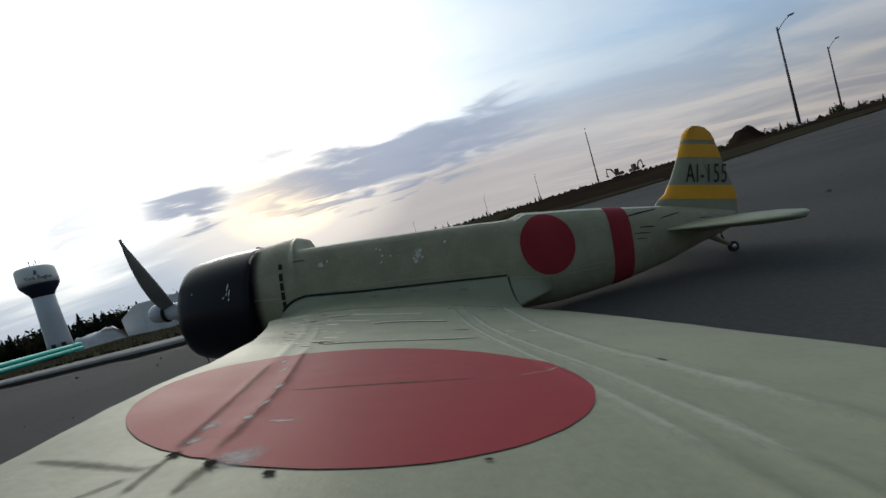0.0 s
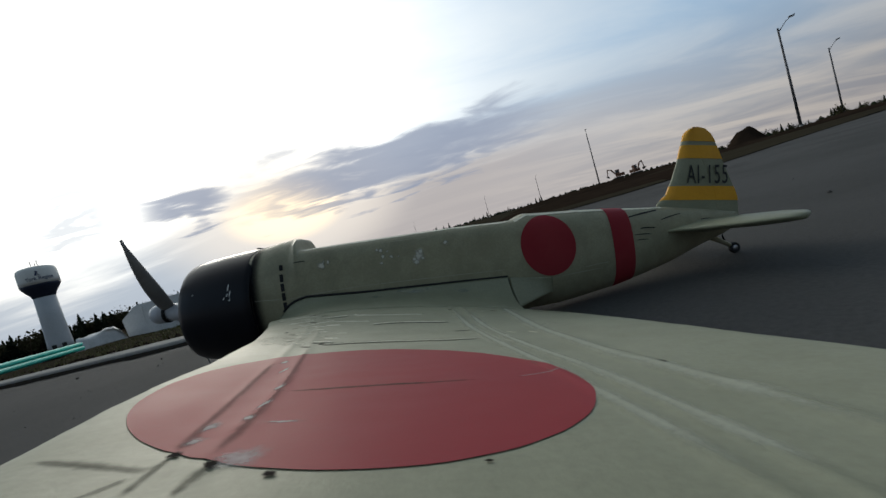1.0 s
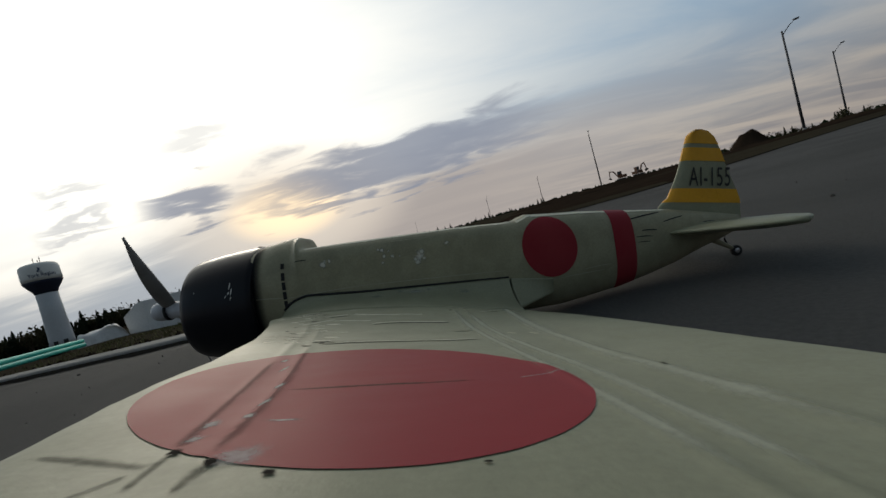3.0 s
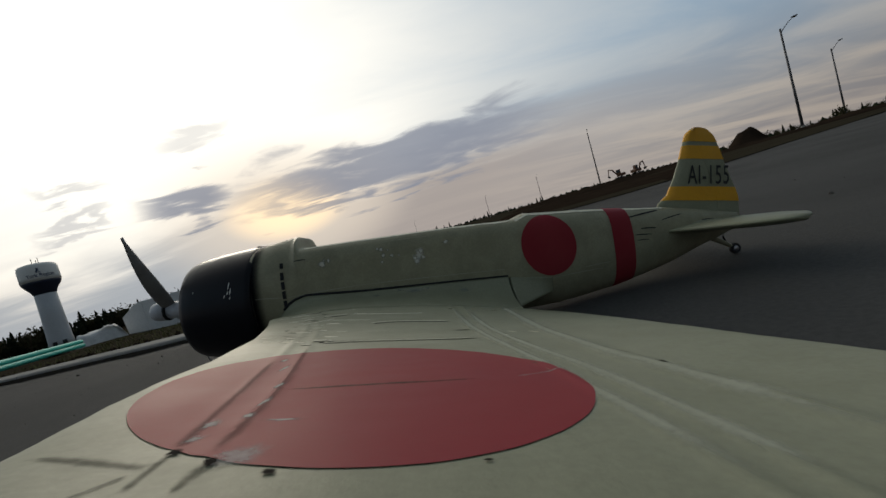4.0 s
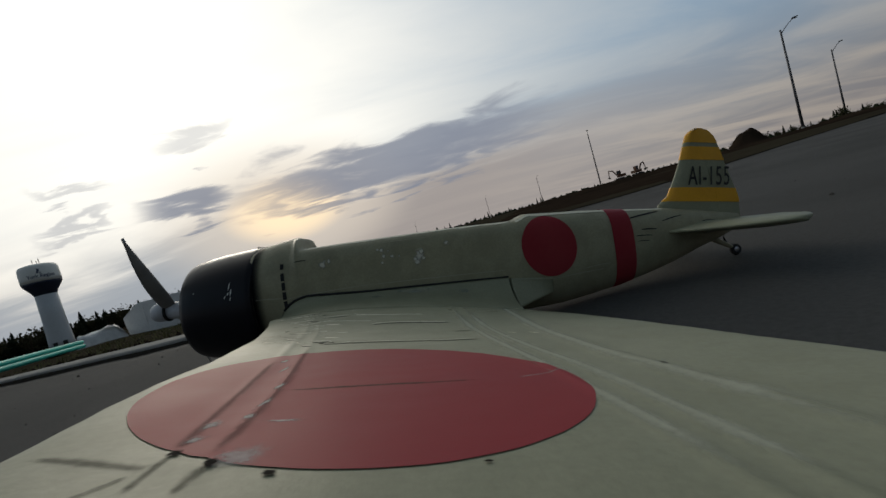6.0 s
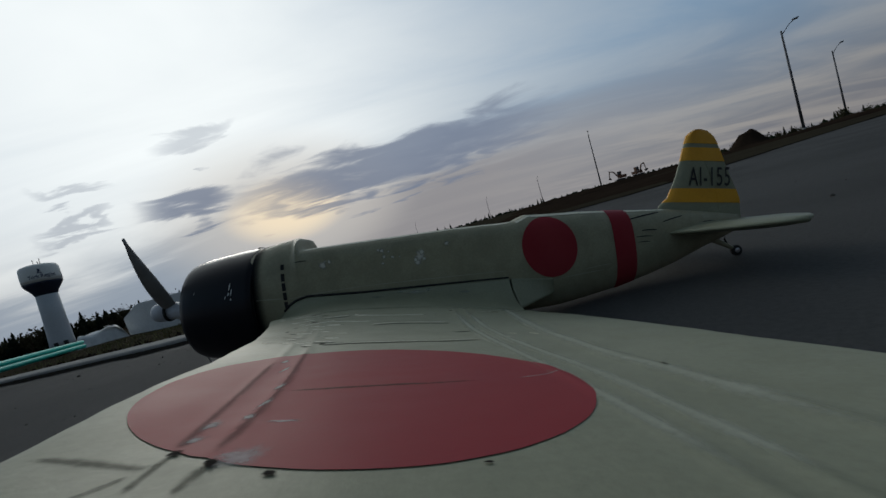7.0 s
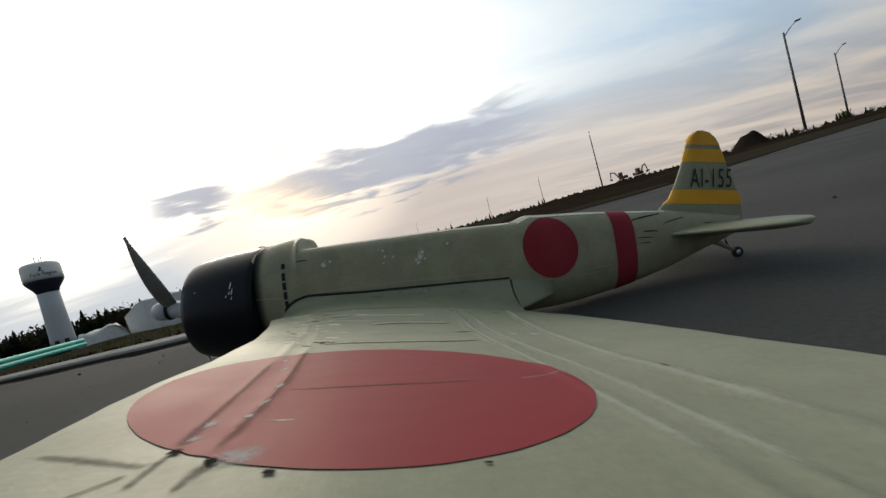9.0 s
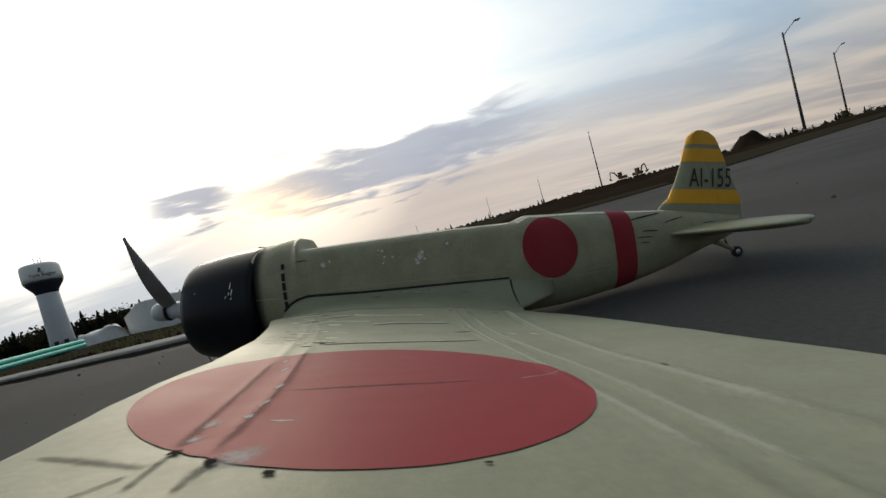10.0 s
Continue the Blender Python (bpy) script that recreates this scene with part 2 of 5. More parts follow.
M_SIGNFACE = material("sign_face", (0.50, 0.50, 0.47), (0.38, 0.38, 0.35), rough=0.5, grain=12, blotch=1.2, bump=0.05, depth=0.004)
M_SIGNGREEN = material("sign_green", (0.10, 0.15, 0.09), rough=0.5, grain=12, blotch=1.5, bump=0)
M_POST = material("stained_post", (0.12, 0.055, 0.035), rough=0.8, grain=25, blotch=3, bump=0.3, depth=0.006)
M_BROWN = material("brown_wall", (0.20, 0.12, 0.07), (0.15, 0.09, 0.05), rough=0.85, grain=6, blotch=0.5, bump=0.2, depth=0.01, spec=0.1)
M_STONE = material("stone", (0.10, 0.095, 0.09), rough=0.9, grain=60, blotch=20, bump=0.4, depth=0.003, each=0.6, spec=0.06)

# ---- mesh helpers ----


def mesh_from(bm, name, mat, smooth=True):
    bmesh.ops.recalc_face_normals(bm, faces=bm.faces)
    me = bpy.data.meshes.new(name)
    bm.to_mesh(me)
    bm.free()
    me.materials.append(mat)
    if smooth:
        me.shade_smooth()
    return me


def part(name, bm, mat, parent, label="", smooth=True):
    ob = new(name, mesh_from(bm, name, mat, smooth))
    ob.parent = parent
    return tagged(ob, label=label)


def share(name, me, parent, m=None, label=""):
    ob = new(name, me)
    ob.parent = parent
    if m is not None:
        ob.matrix_basis = m
    return tagged(ob, label=label)


def thing(name, bm, mat, label, category, group="", kind="", smooth=True, m=None):
    ob = new(name, mesh_from(bm, name, mat, smooth))
    if m is not None:
        ob.matrix_basis = m
    return tagged(ob, label, category, group, kind)


def base(name, m, label, category, group=""):
    ob = new(name)
    ob.matrix_basis = m
    ob.empty_display_size = 0.1
    return tagged(ob, label, category, group)


def sheet(bm, rows, close_u=False, close_v=False):
    """Quads over a grid of points."""
    v = [[bm.verts.new(p) for p in r] for r in rows]
    n, k = len(v), len(v[0])
    for i in range(n if close_u else n - 1):
        for j in range(k if close_v else k - 1):
            a, b, c, d = v[i][j], v[(i + 1) % n][j], v[(i + 1) % n][(j + 1) % k], v[i][(j + 1) % k]
            bm.faces.new((a, b, c, d))
    return v


def box(bm, size, at=(0, 0, 0), turn=None, bevel=0.0):
    made = bmesh.ops.create_cube(bm, size=1.0)["verts"]
    m = Matrix.Translation(at) @ (turn or Matrix()) @ Matrix.Diagonal((*size, 1))
    bmesh.ops.transform(bm, matrix=m, verts=made)
    if bevel:
        edges = list({e for v in made for e in v.link_edges})
        bmesh.ops.bevel(bm, geom=edges, offset=bevel, segments=2, affect="EDGES", profile=0.5)


def tube(bm, path, radii, sides=10, caps=True):
    """A round bar along points, with a radius at each."""
    rings = []
    for i, p in enumerate(path):
        p = Vector(p)
        t = Vector(path[min(i + 1, len(path) - 1)]) - Vector(path[max(i - 1, 0)])
        q = t.to_track_quat("Z", "Y")
        r = radii[i] if isinstance(radii, (list, tuple)) else radii
        rings.append([p + q @ Vector((r * math.cos(a), r * math.sin(a), 0)) for a in (2 * math.pi * k / sides for k in range(sides))])
    v = sheet(bm, rings, close_v=True)
    if caps:
        bm.faces.new(v[0])
        bm.faces.new(v[-1])


def spun(bm, profile, sides=48, at=(0, 0, 0), axis="Z", caps=True):
    """A body of revolution from (radius, height) pairs."""
    rows = []
    for r, h in profile:
        ring = []
        for k in range(sides):
            a = 2 * math.pi * k / sides
            c, s = r * math.cos(a), r * math.sin(a)
            q = {"Z": (c, s, h), "X": (h, c, s), "Y": (c, h, s)}[axis]
            ring.append(Vector(q) + Vector(at))
        rows.append(ring)
    v = sheet(bm, rows, close_v=True)
    if caps:
        bm.faces.new(v[0])
        bm.faces.new(v[-1])


def terp(x, xs, ys):
    return float(np.interp(x, xs, ys))


def ease(t):
    t = min(1.0, max(0.0, t))
    return t * t * (3 - 2 * t)


# ---- terrain ----
KERB = [(-60, 25.0), (-20, 9.0), (-6, 3.52), (-2.68, 2.25), (-1.78, 1.9), (-1.18, 1.68), (-0.75, 1.66), (-0.42, 1.85), (-0.2, 2.3), (0.05, 3.0), (0.45, 3.8),
        (1.1, 4.0), (2.1, 3.95), (3.6, 4.7), (6.0, 6.1), (9.0, 7.6), (14, 10.2), (60, 31.0)]


def smooth_line(points, steps=8):
    out = []
    for i in range(len(points) - 1):
        p0, p1, p2, p3 = (Vector(points[max(0, min(len(points) - 1, i + k))]) for k in (-1, 0, 1, 2))
        for s in range(steps):
            t = s / steps
            out.append(0.5 * (2 * p1 + (p2 - p0) * t + (2 * p0 - 5 * p1 + 4 * p2 - p3) * t * t + (3 * p1 - p0 - 3 * p2 + p3) * t ** 3))
    out.append(Vector(points[-1]))
    return out


LINE = smooth_line([(x, y, 0) for x, y in KERB], 6)
LX, LY = [p.x for p in LINE], [p.y for p in LINE]


def beyond(x, y):
    """How far a place lies behind the kerb (rough, in metres)."""
    return y - terp(x, LX, LY)


def fall(s, x, y):
    d = math.hypot(x, y)
    left = ease((-x / max(d, 0.1) - 0.15) / 0.4)
    az = math.degrees(math.atan2(x, max(y, 0.001)))
    dip = 0.0260 + 0.012 * ease((az + 42) / 7)
    h = 0.010 - 0.02 * left * ease(s / 0.6) - (dip * max(0.0, min(d, 40) - 3.3) + (3.4 - 36.7 * dip) / 227 * max(0.0, min(d, 267) - 40)) * left * ease(s / 3.0)
    h += (-0.35 * ease(s / 40)) * (1 - left)
    return h + 0.06 * noise.noise(Vector((x * 0.12, y * 0.12, 0))) * ease(s / 12) + 0.5 * noise.noise(Vector((x * 0.013, y * 0.013, 4))) * ease((s - 20) / 120)


def ground_z(x, y):
    s = beyond(x, y)
    return fall(s - 0.14, x, y) if s > 0.14 else -0.012


def build_ground():
    bm = bmesh.new()
    rad = [0.0, 0.8, 1.4, 1.8, 2.1, 2.4, 2.8, 3.2, 3.7, 4.3, 5, 5.8, 6.8, 8, 9.5, 11, 13, 16, 20, 25, 31, 38, 47, 60, 80, 110, 150, 200, 270, 360, 500, 800, 1500, 3000, 4500]
    n = 160
    rows = []
    for r in rad[1:]:
        row = []
        for k in range(n):
            a = 2 * math.pi * k / n
            x, y = r * math.sin(a), r * math.cos(a)
            row.append((x, y, ground_z(x, y)))
        rows.append(row)
    v = sheet(bm, rows, close_v=True)
    bm.faces.new(v[0])
    thing("ground", bm, M_GROUND, "dry yellow-brown grass and bare earth beside the road", "ground", kind="structure")
    # the asphalt, 4 mm over the sheet
    bm = bmesh.new()
    rows = []
    for p in LINE:
        row = []
        for k in range(15):
            t = (k / 14) ** 2.2
            row.append((p.x, p.y + (-40 - p.y) * t, 0.0))
        rows.append(row)
    sheet(bm, rows)
    thing("road", bm, M_ASPHALT, "worn dark grey asphalt road surface with grit", "road", kind="structure")
    # wet gutter strip, the kerb's shade put into its colour, and the low concrete kerb behind it
    bm = bmesh.new()
    rows = []
    for i, p in enumerate(LINE):
        t = (LINE[min(i + 1, len(LINE) - 1)] - LINE[max(i - 1, 0)]).normalized()
        nrm = Vector((-t.y, t.x, 0))
        w = 0.075 + 0.03 * noise.noise(p * 1.7) + 0.04 * noise.noise(p * 6.1)
        rows.append([p - nrm * (0.02 + w) + Vector((0, 0, 0.003)), p - nrm * 0.01 + Vector((0, 0, 0.005)), p + nrm * 0.03 + Vector((0, 0, 0.006))])
    sheet(bm, rows)
    thing("gutter", bm, M_GUTTER, "damp gutter along the concrete kerb, darkened with painted shade", "gutter", kind="structure")
    kerb = tagged(new("kerb"), "low grey concrete kerb cast in lengths at the road edge", "kerb", kind="structure")
    way = [LINE[0]]
    for p in LINE[1:]:
        n = max(1, int((p - way[-1]).length / 0.12))
        a = way[-1]
        way += [a.lerp(p, k / n) for k in range(1, n + 1)]
    way = [p for p in way if -26 < p.x < 1.0]
    section = [(0.0, -0.01), (0.002, 0.012), (0.006, 0.018), (0.015, 0.021), (0.10, 0.022), (0.15, 0.019), (0.16, -0.03)]
    step = 12
    for k in range(0, len(way) - 2, step):
        run_ = way[k:k + step + 1]
        bm = bmesh.new()
        rows = []
        sink = 0.002 * noise.noise(Vector((k * 0.37, 1, 0)))
        for i, p in enumerate(run_):
            t = (run_[min(i + 1, len(run_) - 1)] - run_[max(i - 1, 0)]).normalized()
            nrm = Vector((-t.y, t.x, 0))
            q = p + t * (0.005 if i == 0 else -0.005 if i == len(run_) - 1 else 0.0)
            rows.append([q + nrm * a + Vector((0, 0, b + sink)) for a, b in section])
        v = sheet(bm, rows)
        bm.faces.new(v[0])
        bm.faces.new(v[-1])
        part("kerb_length", bm, M_CONCRETE, kerb, smooth=False)


build_ground()

# ---- the model aircraft (x aft, y to its right wing, z up; origin at the cowling's mouth) ----
FX = [0.110, 0.13, 0.155, 0.176, 0.1835, 0.1880, 0.25, 0.32, 0.40, 0.476, 0.487, 0.503, 0.54, 0.575, 0.626, 0.678, 0.722, 0.77, 0.81, 0.838]
F_TOP = [0.0595, 0.0655, 0.0705, 0.0735, 0.0712, 0.0545, 0.0555, 0.0557, 0.0558, 0.0538, 0.0556, 0.0620, 0.0592, 0.0572, 0.0527, 0.0468, 0.0428, 0.034, 0.026, 0.020]
F_BOT = [-0.072, -0.075, -0.078, -0.080, -0.080, -0.081, -0.083, -0.083, -0.081, -0.0785, -0.078, -0.0775, -0.0765, -0.0720, -0.0640, -0.0525, -0.0405, -0.0235, -0.0115, -0.001]
F_WID = [0.069, 0.068, 0.065, 0.062, 0.061, 0.060, 0.057, 0.055, 0.0535, 0.052, 0.0515, 0.051, 0.0495, 0.047, 0.0425, 0.036, 0.029, 0.020, 0.0115, 0.005]


def f_sec(x):
    top, bot, wid = terp(x, FX, F_TOP), terp(x, FX, F_BOT), terp(x, FX, F_WID)
    mid = 0.0 if x < 0.5 else terp(x, [0.5, 0.84], [0.0, 0.010])
    # the open cockpit bay has sharp upper edges
    flat = terp(x, [0.180, 0.188, 0.48, 0.505, 0.62, 0.78], [2.4, 6.5, 6.5, 4.2, 3.4, 2.2])
    return top, bot, wid, mid, flat


def f_side(x, z):
    """Half width of the fuselage at a height."""
    top, bot, wid, mid, flat = f_sec(x)
    if z >= mid:
        q = min(1.0, (z - mid) / (top - mid))
        return wid * max(0.0, 1 - q ** flat) ** (1 / flat)
    q = min(1.0, (mid - z) / (mid - bot))
    return wid * max(0.0, 1 - q ** 2.3) ** (1 / 2.3)


def f_point(x, a):
    top, bot, wid, mid, flat = f_sec(x)
    c, s = math.cos(a), math.sin(a)
    n = flat if s >= 0 else 2.3
    e = 2 / n
    y = wid * math.copysign(abs(c) ** e, c)
    z = mid + (top - mid) * s ** e if s >= 0 else mid - (mid - bot) * (-s) ** e
    return Vector((x, y, z))


W_LEY, W_LEX = [0.0, 0.08, 0.20, 0.301, 0.392, 0.430, 0.464, 0.489, 0.504, 0.55, 0.59, 0.612, 0.62], [0.135, 0.152, 0.198, 0.2290, 0.2512, 0.2562, 0.2628, 0.2698, 0.2740, 0.297, 0.330, 0.365, 0.395]
W_TEY, W_TEX = [0.0, 0.019, 0.149, 0.263, 0.336, 0.40, 0.45, 0.51, 0.56, 0.60, 0.615, 0.62], [0.481, 0.4836, 0.5005, 0.5080, 0.5075, 0.5060, 0.5062, 0.503, 0.490, 0.460, 0.430, 0.405]


def w_plane(x, y):
    a = abs(y)
    z = -0.0133 - 0.0947 * (x - 0.338) + 0.1122 * (a - 0.442)
    outer = -0.0029 - 0.1503 * (x - 0.3566) + 0.1074 * (a - 0.576)
    # the thicker root section crowns upwards
    z += ease((0.30 - a) / 0.19) * terp(x, [0.14, 0.17, 0.218, 0.27, 0.345, 0.412, 0.466, 0.49], [0.003, 0.008, 0.0137, 0.0167, 0.0150, 0.0100, 0.0036, 0.0])
    return z + (outer - z) * 0.6 * ease((a - 0.10) / 0.25) * (1 - ease((x - 0.41) / 0.09))


def w_top(x, y):
    """The wing's upper skin, with the soft ridges of its spars."""
    a = abs(y)
    z = w_plane(x, y)
    live = ease((a - 0.09) / 0.05) * ease((0.60 - a) / 0.05)
    lead = terp(a, W_LEY, W_LEX)
    u = (x - lead) / 0.014
    if u < 1:
        z -= 0.0012 * (1 - max(0.0, u)) ** 2.4
    for ys, xs, wide, high in (((0.13, 0.337, 0.442, 0.472, 0.51), (0.3755, 0.389, 0.398, 0.399, 0.4003), 0.0028, 0.0007),
                               ((0.12, 0.337, 0.438, 0.494), (0.388, 0.401, 0.4105, 0.4118), 0.0028, 0.0007),
                               ((0.12, 0.201, 0.396, 0.438, 0.50), (0.436, 0.435, 0.432, 0.435, 0.439), 0.0050, 0.0010),
                               ((0.15, 0.367, 0.4545, 0.506, 0.53), (0.235, 0.2873, 0.3060, 0.3135, 0.317), 0.0024, 0.00032),
                               ((0.15, 0.401, 0.477, 0.502, 0.53), (0.226, 0.2840, 0.3000, 0.3055, 0.311), 0.0024, 0.00032)):
        z += live * high * math.exp(-((x - terp(a, ys, xs)) / wide) ** 2)
    z += 0.0004 * noise.noise(Vector((x * 18, y * 18, 2))) + 0.00015 * noise.noise(Vector((x * 90, y * 90, 7)))
    return z


def build_wing(craft, side, nx, ny):
    bm = bmesh.new()
    span = [0.035 + (0.62 - 0.035) * (1 - (1 - k / ny) ** 1.35) for k in range(ny + 1)]
    rows = []
    for a in span:
        lead, trail = terp(a, W_LEY, W_LEX), terp(a, W_TEY, W_TEX)
        thick = 0.030 * (trail - lead) / 0.33
        row = []
        for i in range(nx + 1):
            u = i / nx
            x = lead + (trail - lead) * u
            row.append((x, side * a, w_top(x, side * a)))
        for i in range(18, -1, -1):
            u = i / 19
            x = lead + (trail - lead) * u
            t = thick * 1.5 * (math.sqrt(u) - u) * (1 - 0.3 * u)
            row.append((x, side * a, w_top(x, side * a) - 0.0007 - t))
        rows.append(row)
    sheet(bm, rows, close_v=True)
    return part("wing", bm, M_WING, craft, "pale grey-green painted foam wing, scuffed")


def strip(bm, path, width, lift=0.0003):
    """A thin ribbon laid on the wing's skin along (x, y) places."""
    rows = []
    fade = bm.verts.layers.float.new("fade")
    for i, (x, y) in enumerate(path):
        x2, y2 = path[min(i + 1, len(path) - 1)]
        x1, y1 = path[max(i - 1, 0)]
        d = Vector((x2 - x1, y2 - y1, 0)).normalized()
        n = Vector((-d.y, d.x, 0)) * (width * 0.5 * (0.6 + 0.5 * abs(noise.noise(Vector((x * 60, y * 60, 3))))))
        row = []
        for s in (-1, 0, 1):
            px, py = x + n.x * s, y + n.y * s
            row.append((px, py, w_top(px, py) + lift))
        rows.append(row)
    grid = sheet(bm, rows)
    for i, row in enumerate(grid):
        row[1][fade] = min(1.0, 7 * min(i, len(grid) - 1 - i) / len(grid) + 0.05)


def run(a, b, n):
    return [(a[0] + (b[0] - a[0]) * k / n, a[1] + (b[1] - a[1]) * k / n) for k in range(n + 1)]


def patch(bm, cx, cy, rx, ry, lift, seed, n=22, ragged=0.35):
    """A ragged flake on the wing's skin."""
    ring = []
    fade = bm.verts.layers.float.new("fade")
    for k in range(n):
        a = 2 * math.pi * k / n
        r = 1 + ragged * noise.noise(Vector((math.cos(a) * 1.6, math.sin(a) * 1.6, seed)))+ ragged * 0.7 * noise.noise(Vector((math.cos(a) * 5, math.sin(a) * 5, seed)))
        x, y = cx + rx * r * math.cos(a), cy + ry * r * math.sin(a)
        ring.append(bm.verts.new((x, y, w_top(x, y) + lift)))
    c = bm.verts.new((cx, cy, w_top(cx, cy) + lift))
    c[fade] = 1.0
    for k in range(n):
        bm.faces.new((ring[k], ring[(k + 1) % n], c))


def lens(bm, z_rows, lead, trail, half, off=0.0, blunt=""):
    """A thin upright blade: rows of heights between two outlines, thickest in the middle."""
    rows = []
    for z in z_rows:
        a, b = lead(z), trail(z)
        c = b - a
        cols = [(a, 0.0010), (a + min(0.0008, c * 0.03), 0.30 * half), (a + min(0.0022, c * 0.07), 0.50 * half), (a + min(0.0048, c * 0.14), 0.72 * half), (a + min(0.009, c * 0.24), 0.90 * half), (a + min(0.016, c * 0.4), half), (b - min(0.016, c * 0.35), half * 0.9), (b, half * 0.8 if blunt == "back" else 0.0013)]
        if blunt == "front":
            cols = [(a, half * 0.9), (a + c * 0.2, half * 0.85), (a + c * 0.45, half * 0.7), (a + c * 0.75, half * 0.45), (b, 0.0013)]
        left = [(x, -(t + off), z) for x, t in cols]
        right = [(x, t + off, z) for x, t in reversed(cols)]
        rows.append(left + right)
    v = sheet(bm, rows, close_v=True)
    bm.faces.new(v[0])
    bm.faces.new(v[-1])


FIN_LZ, FIN_LX = [0.015, 0.0491, 0.0593, 0.083, 0.1066, 0.130, 0.1483, 0.1535, 0.1565], [0.700, 0.7175, 0.7324, 0.746, 0.7573, 0.7665, 0.7745, 0.781, 0.795]
FIN_TZ, FIN_TX = [-0.001, 0.018, 0.0425, 0.056, 0.0788, 0.1107, 0.1288, 0.1430, 0.1530, 0.1565], [0.841, 0.842, 0.843, 0.8404, 0.8347, 0.8257, 0.8221, 0.8165, 0.8075, 0.797]


def fin_lead(z):
    return terp(z, FIN_LZ, FIN_LX)


def fin_trail(z):
    return terp(z, FIN_TZ, FIN_TX)


def hinge(z):
    return min(fin_trail(z) - 0.001, 0.806 - 0.02 * ease((z - 0.05) / 0.1))


def levels(a, b, n):
    return [a + (b - a) * k / n for k in range(n + 1)]


def build_fuselage(craft):
    bm = bmesh.new()
    xs = sorted(set([0.1 + 0.738 * k / 90 for k in range(91)] + FX[1:] + [0.1845, 0.1855, 0.1865, 0.1872]))
    n = 56
    v = sheet(bm, [[f_point(x, 2 * math.pi * k / n + 0.001) for k in range(n)] for x in xs], close_v=True)
    bm.faces.new(v[0])
    bm.faces.new(v[-1])
    body = part("fuselage", bm, M_GREY_LIGHTENED, craft, "grey-green painted foam fuselage with its canopy missing")
    # red disc
    cx, cz, rx, rz = 0.5255, 0.0120, 0.0388, 0.0425
    bm = bmesh.new()
    rings, n = 14, 64
    rows = []
    for r in range(1, rings + 1):
        rows.append([])
        for k in range(n):
            a = 2 * math.pi * k / n
            q = r / rings
            x, z = cx + rx * q * math.cos(a), cz + rz * q * math.sin(a) - 0.07 * rx * q * math.cos(a)
            rows[-1].append((x, -(f_side(x, z) + 0.0006), z))
    w = sheet(bm, rows, close_v=True)
    bm.faces.new(w[0])
    part("roundel", bm, M_RED, body, "dark red painted disc")
    # red band round the rear
    bm = bmesh.new()
    rows = []
    for k in range(49):
        a = math.pi * (0.5 + 0.97 * k / 48)
        row = []
        for s in range(6):
            x = 0.6195 + 0.0315 * s / 5 - 0.002 * math.sin(a)
            p = f_point(x, a)
            out = Vector((0, p.y, p.z - 0.005)).normalized()
            row.append(p + out * 0.0006)
        rows.append(row)
    sheet(bm, rows)
    part("band", bm, M_RED, body, "dark red band round the rear fuselage")
    # cooling gills as short dark slots
    for k in range(5):
        z1 = 0.0380 - 0.0122 * k
        bm = bmesh.new()
        rows = []
        for j in range(5):
            z = z1 - 0.0100 * j / 4 * (1.0 if k else 0.7)
            x = 0.1664 - 0.008 * z
            row = []
            for s in (-1, 1):
                row.append((x + s * 0.0023, -(f_side(x, z) + 0.0007), z))
            rows.append(row)
        sheet(bm, rows)
        part("gill_slot", bm, M_DARK, body, "narrow dark cooling slot")
    # worn pale scuffs on the side
    for k, (x, z, r) in enumerate(((0.2975, 0.0385, 0.0022), (0.2925, 0.0395, 0.0014), (0.2995, 0.0295, 0.0020), (0.2965, 0.0210, 0.0016), (0.3105, 0.0280, 0.0017), (0.3060, 0.0360, 0.0011), (0.3200, 0.0270, 0.0010), (0.3465, 0.0240, 0.0046), (0.3430, 0.0160, 0.0030), (0.3500, 0.0290, 0.0026), (0.3405, 0.0200, 0.0020), (0.3520, 0.0200, 0.0018), (0.2186, 0.0290, 0.0040), (0.2270, 0.0330, 0.0020), (0.3850, 0.0360, 0.0022))):
        bm = bmesh.new()
        ring = []
        fade = bm.verts.layers.float.new("fade")
        mid = bm.verts.new((x, -(f_side(x, z) + 0.0005), z))
        mid[fade] = 1.0
        for j in range(12):
            a = 2 * math.pi * j / 12
            q = 2.4 * r * (0.85 + 0.9 * noise.noise(Vector((math.cos(a) * 2, math.sin(a) * 2, k * 3.1))))
            px, pz = x + q * math.cos(a), z + q * math.sin(a)
            ring.append(bm.verts.new((px, -(f_side(px, pz) + 0.0005), pz)))
        for j in range(12):
            bm.faces.new((ring[j], ring[(j + 1) % 12], mid))
        part("scuff", bm, M_SCUFF, body, "pale patch of worn paint")
